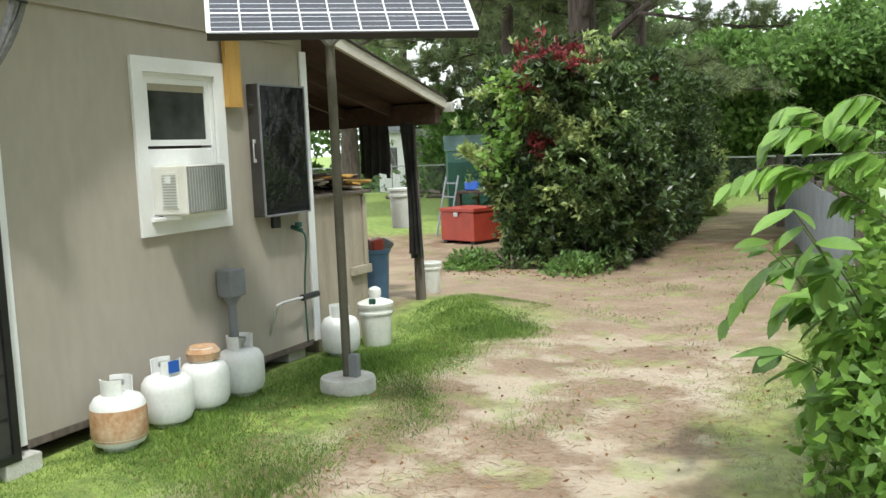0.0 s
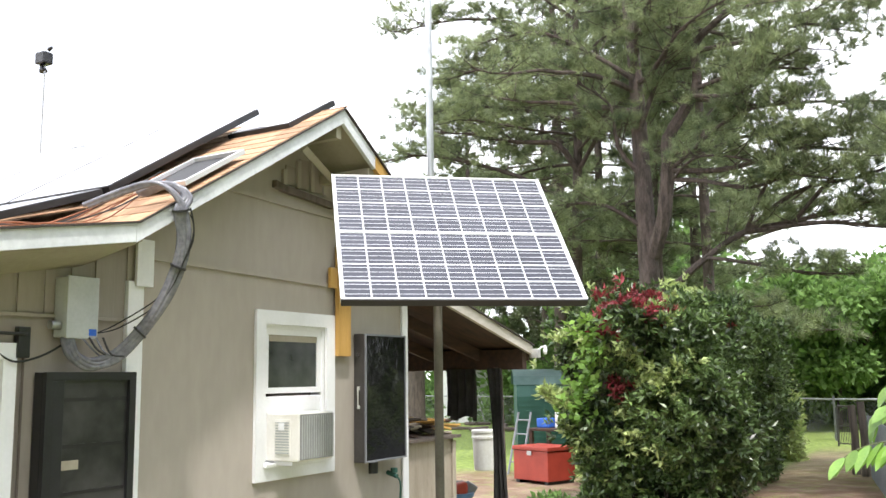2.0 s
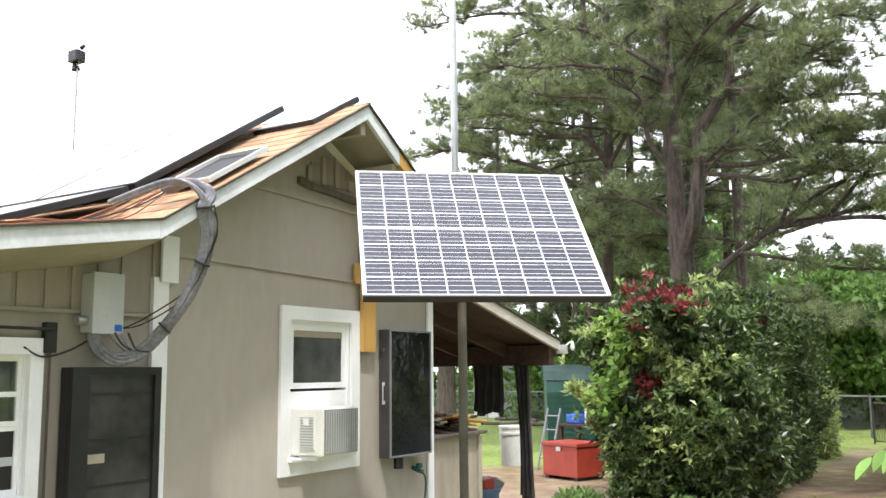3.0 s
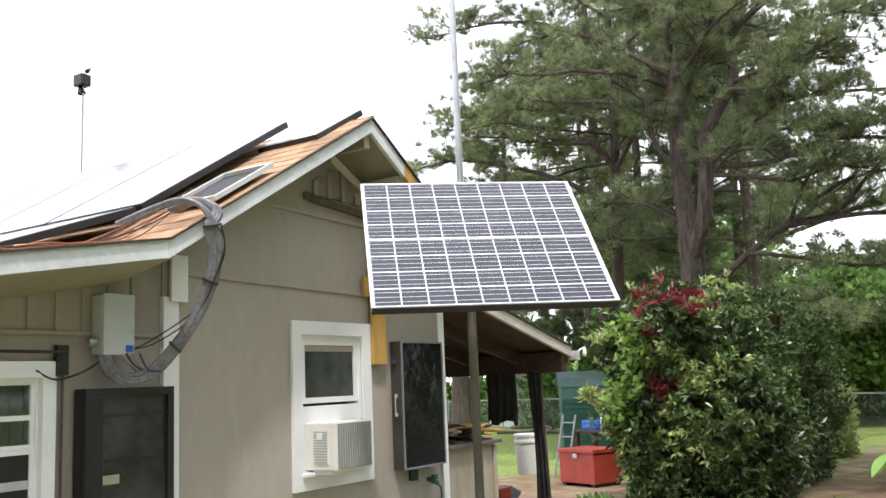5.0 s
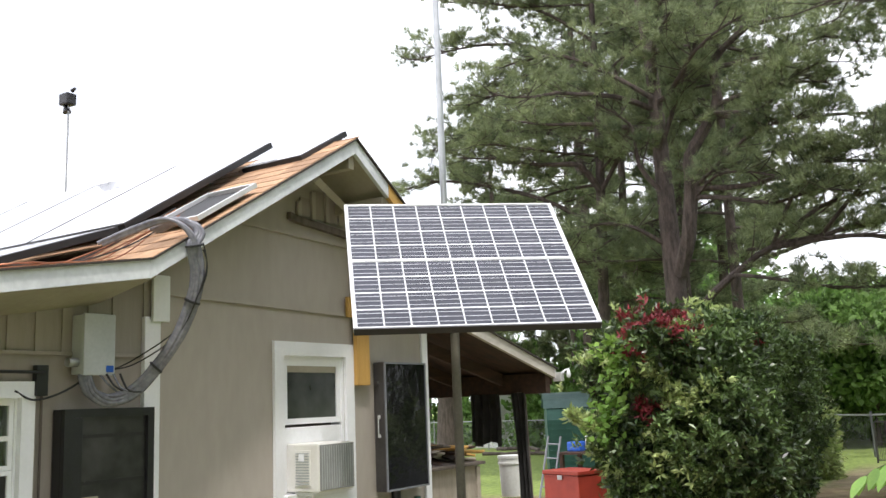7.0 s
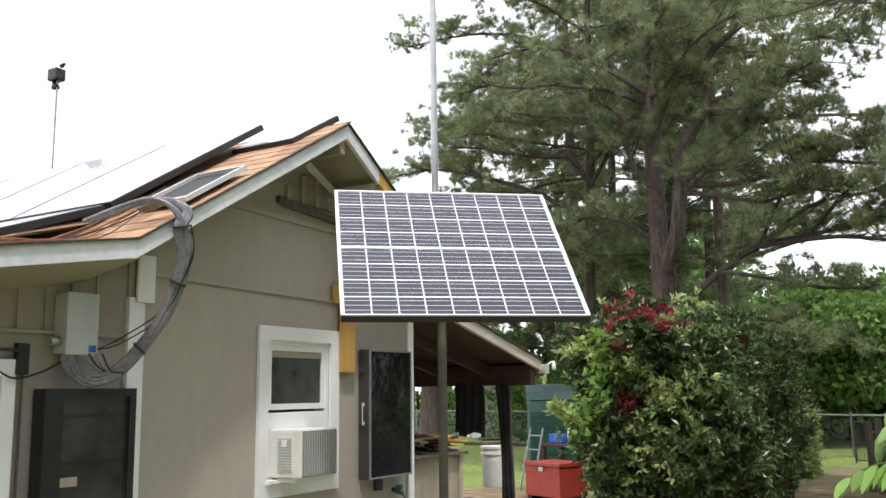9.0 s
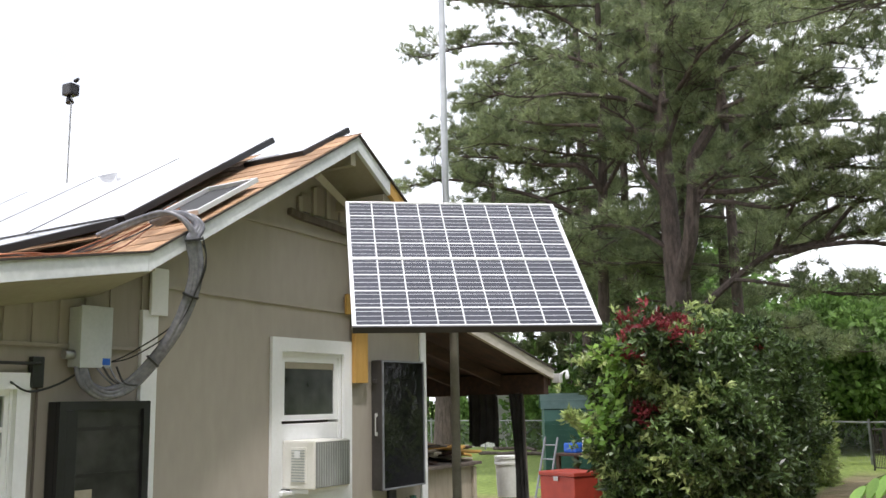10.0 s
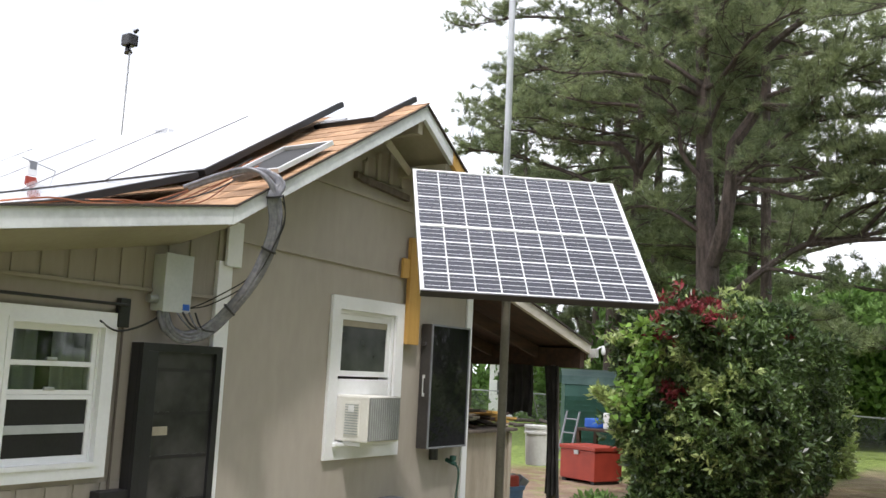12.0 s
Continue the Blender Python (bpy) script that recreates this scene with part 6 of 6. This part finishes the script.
def sapling():
    """A weedy young tree of long feathered leaves arching over the drive."""
    e = thing("sapling", "bright green sapling with long feathered leaves", "plant", (4.62, 1.35, gh(4.6, 1.3)))
    rs = random.Random(5)
    fronds = [((-0.45, -0.25, 1.55), (-0.73, -0.25, 1.76), (-1.02, -0.25, 1.58)), ((-0.41, -0.13, 1.70), (-0.68, -0.13, 1.95), (-0.84, -0.13, 1.77)), ((-0.47, -0.01, 1.81), (-0.60, -0.01, 1.97), (-0.75, -0.01, 1.94)),
              ((-0.15, -0.25, 1.88), (-0.31, -0.25, 2.05), (-0.45, -0.25, 1.91)), ((-0.33, -0.13, 1.59), (-0.54, -0.13, 1.77), (-0.73, -0.13, 1.56)), ((-0.55, -0.01, 1.19), (-0.85, -0.01, 1.25), (-1.10, -0.01, 0.85)),
              ((-0.14, -0.25, 1.62), (-0.28, -0.25, 1.77), (-0.44, -0.25, 1.68)), ((-0.15, -0.13, 1.29), (-0.28, -0.13, 1.50), (-0.42, -0.13, 1.50)), ((-0.19, -0.01, 1.75), (-0.34, -0.01, 1.84), (-0.50, -0.01, 1.86)),
              ((-0.33, -0.25, 1.03), (-0.53, -0.25, 1.18), (-0.74, -0.25, 0.95)), ((-0.13, -0.13, 0.91), (-0.33, -0.13, 1.06), (-0.48, -0.13, 0.78)), ((-0.16, -0.01, 0.61), (-0.41, -0.01, 0.70), (-0.63, -0.01, 0.39)),
              ((0.0, 0.0, 1.72), (0.10, 0.10, 2.05), (0.15, 0.30, 2.15)), ((0.0, 0.0, 1.60), (0.30, -0.15, 1.95), (0.50, -0.30, 1.90))]
    bm = B()
    for k in range(3):
        curve_tube(bm, [Vector((0.06 * k, 0.05 * k, -0.05)), Vector((0.05 - 0.05 * k, 0, 0.7)), Vector((0.02 * k, 0.02, 1.75))], 0.018, 0.007, 7)
    for root, bow, end in fronds:
        a, ctrl, b = (Vector((0.84 * x, y, z)) for x, y, z in (root, bow, end))
        side = (b - a).cross(Vector((0, 0, 1))).normalized()
        stalk = Vector((0.0, 0.02, max(0.3, a.z - 0.35)))
        curve_tube(bm, [stalk.lerp(stalk.lerp(a, 0.5) + Vector((0, 0, 0.08)), t).lerp((stalk.lerp(a, 0.5) + Vector((0, 0, 0.08))).lerp(a, t), t) for t in np.linspace(0, 1, 6)], 0.008, 0.006, 5)
        pts = [a.lerp(ctrl, t).lerp(ctrl.lerp(b, t), t) for t in np.linspace(0, 1, 9)]
        curve_tube(bm, pts, 0.006, 0.003, 5)
        for i in range(2, 9):
            d = (pts[i] - pts[i - 1]).normalized()
            size = rs.uniform(0.17, 0.235) * (1.10 - 0.05 * i)
            for s in (1, -1):
                put_leaf(PALE_LEAF, e, pts[i], side * s * 0.8 + d * 0.55 + Vector((0, 0, rs.uniform(-0.9, -0.3))), size, rs.uniform(-25, 25))
        put_leaf(PALE_LEAF, e, pts[-1], (pts[-1] - pts[-2]) + Vector((0, 0, -0.05)), 0.13)
    part("stem", bm, M_STEM, e, "thin green stems", True)


sapling()


def broad_shrub():
    e = thing("shrub", "dense shrub of broad dark and pale leaves", "plant", (4.70, 1.2, gh(4.7, 1.2)))
    rs = random.Random(9)
    bm = B()
    for i in range(38):
        az = rs.uniform(100, 310)
        L = rs.uniform(0.3, 0.85)
        top = Vector((L * math.cos(radians(az)), L * math.sin(radians(az)), rs.uniform(0.35, 1.5)))
        pts = [Vector((0, 0, 0)), top * 0.5 + Vector((0, 0, 0.25)), top]
        pts = [pts[0].lerp(pts[1], t).lerp(pts[1].lerp(pts[2], t), t) for t in np.linspace(0, 1, 8)]
        curve_tube(bm, pts, 0.010, 0.003, 5)
        for k in range(3, 8):
            for s in (1, -1):
                d = Vector((rs.gauss(-0.3, 0.6), rs.gauss(-0.5, 0.6), rs.uniform(-0.7, 0.1)))
                put_leaf(PALE_LEAF if (i + k) % 3 else BROAD_LEAF, e, pts[k], d, rs.uniform(0.13, 0.26), rs.uniform(-30, 30))
    part("stem", bm, M_STEM, e, "", True)
    n = 17000
    c = rng.normal(size=(n, 3)) * np.array([0.42, 0.9, 0.45]) + np.array([-0.02, 0.4, 0.65])
    c = c[(c[:, 2] > 0.02) & (c[:, 0] > -0.70 + 0.10 * np.abs(c[:, 1]) + 0.16 * c[:, 2] + rng.random(len(c)) * 0.28)]
    v, f = leaves(c, rng.normal(size=(len(c), 3)) + np.array([-0.3, -0.5, 0.2]), 0.085, 0.046)
    tagged(soup("foliage", v, f, M_LIGHTLEAF, e), "small pale leaves", kind="stuff")


broad_shrub()
for i, (x, y, r, h) in enumerate(((5.0, 3.8, 0.9, 1.5), (5.0, 5.6, 0.9, 1.4), (4.9, 7.6, 0.8, 1.2), (3.95, 13.0, 0.7, 1.4), (5.4, 9.5, 1.0, 1.8), (4.6, 16.5, 1.2, 2.2))):
    low_plant(x, y, r, h, 3200, 0.10, M_LIGHTLEAF if i % 2 else M_FARLEAF, "overgrown green shrub along the fence")


# ---- grass and litter ----
def grass_field(name, label, n, sample, height, material):
    p = sample(n)
    z = ground_height(p[:, 0], p[:, 1])
    base = np.stack([p[:, 0], p[:, 1], z - 0.005], 1)
    a = rng.uniform(0, 2 * np.pi, len(p))
    side = np.stack([np.cos(a), np.sin(a), np.zeros(len(p))], 1) * 0.003
    bend = rng.normal(size=(len(p), 3)) * np.array([0.65, 0.65, 0.0]) + np.array([0, 0, 1.0])
    tip = base + unit(bend) * (height * rng.uniform(0.35, 1.2, len(p)) * (0.75 + 0.5 * np.sin(2.7 * p[:, 0] + 1.1 * p[:, 1]) * np.sin(2.1 * p[:, 1] - p[:, 0]) + 0.3 * (rng.random(len(p)) < 0.05)))[:, None]
    v = np.stack([base - side, base + side, tip], 1).reshape(-1, 3)
    ob = soup(name, v, np.arange(3 * len(p)).reshape(-1, 3), material)
    tagged(ob, label, "grass", kind="stuff")


def strip_sample(n):
    y = rng.uniform(-3.0, 6.0, n)
    edge = 1.35 + 0.25 * np.sin(1.3 * y) + 0.12 * np.sin(4.1 * y + 1)
    edge = np.where(y > 4.4, edge - 0.5 * (y - 4.4), edge)
    x = 0.03 + (edge + 0.25 * rng.random(n) ** 2) * rng.random(n) ** 0.8
    ok = ~((x < 0.32) & (rng.random(n) < 0.5)) & (np.sin(3.1 * x + 2 * y) * np.sin(2.3 * y - x) + rng.normal(0, 0.5, n) > -0.75)
    return np.stack([x, y], 1)[ok]


grass_field("grass", "mown green grass strip beside the house", 190000, strip_sample, 0.05, M_GRASS)


def patch_sample(n):
    c = rng.uniform([1.2, -1.5], [4.3, 12.0], (90, 2))
    p = c[rng.integers(0, 90, n)] + rng.normal(0, 0.16, (n, 2))
    return p


grass_field("sparse_grass", "sparse grass tufts scattered over the drive", 16000, patch_sample, 0.05, M_GRASS)


def verge_sample(n):
    y = rng.uniform(-2, 15, n)
    x = 4.45 - 0.10 * np.clip(y, 0, 15) + np.abs(rng.normal(0, 0.45, n)) - 0.2
    return np.stack([x, y], 1)


grass_field("verge_grass", "rough green verge along the fence", 42000, verge_sample, 0.09, M_GRASS)
n = 350
p = np.stack([rng.normal(-0.1, 0.9, n), 8.1 + rng.normal(0, 0.35, n)], 1)
q = np.stack([rng.uniform(0.8, 4.0, 420), rng.uniform(0, 12, 420)], 1)
p = np.concatenate([p, q])
c = np.stack([p[:, 0], p[:, 1], ground_height(p[:, 0], p[:, 1]) + 0.006], 1)
d = rng.normal(size=(len(c), 3)) * np.array([1, 1, 0.15])
v, f = leaves(c, d, 0.045, 0.022, 0.1, 0.0)
tagged(soup("leaf_litter", v, f, M_LITTER), "dry brown leaves scattered on dirt", "leaves", kind="stuff")


k = 16000
base = np.stack([rng.uniform(0.6, 4.4, k), rng.uniform(-1.5, 15.0, k)], 1)
clear = np.sin(1.9 * base[:, 0] + 0.7 * base[:, 1]) * np.sin(1.1 * base[:, 1] - 0.6 * base[:, 0]) + rng.normal(0, 0.4, k) > -0.1
base = base[clear]
a = rng.uniform(0, 2 * np.pi, len(base))
run = np.stack([np.cos(a), np.sin(a), np.full(len(base), 0.03)], 1) * rng.uniform(0.04, 0.12, (len(base), 1))
side = np.stack([-np.sin(a), np.cos(a), np.zeros(len(base))], 1) * 0.0035
o = np.stack([base[:, 0], base[:, 1], ground_height(base[:, 0], base[:, 1]) + 0.004], 1)
v = np.stack([o - side, o + side, o + run], 1).reshape(-1, 3)
tagged(soup("pine_straw", v, np.arange(len(v)).reshape(-1, 3), M_STRAW), "brown pine straw scattered on dirt", "straw", kind="stuff")


# ---- roof shingles ----
def shingle_mesh(w):
    bm = B()
    bx(bm, 0.002, w - 0.002, 0.0, 0.20, 0.0, 0.009)
    me = bpy.data.meshes.new("shingle")
    bm.to_mesh(me)
    bm.free()
    me.materials.append(M_SHINGLE)
    return me


SHINGLES = [shingle_mesh(w) for w in (0.20, 0.25, 0.30)]
slope = math.atan(PITCH)
course, row = 0.0, 0
while course < math.hypot(APEX_Y - KINK_Y, APEX_Z - KINK_Z) - 0.05:
    y, z = KINK_Y + course * math.cos(slope), KINK_Z + course * math.sin(slope) + 0.006
    x = RAKE_X + 0.02
    while x > -1.28:
        k = random.randrange(3)
        w = (0.20, 0.25, 0.30)[k]
        x -= w
        s = new("shingle", SHINGLES[k])
        s.parent = roof
        s.matrix_local = pose(x, y, z, math.degrees(slope) - 1.6) @ pose(0, random.uniform(-0.008, 0.008), 0)
    course += 0.145
    row += 1
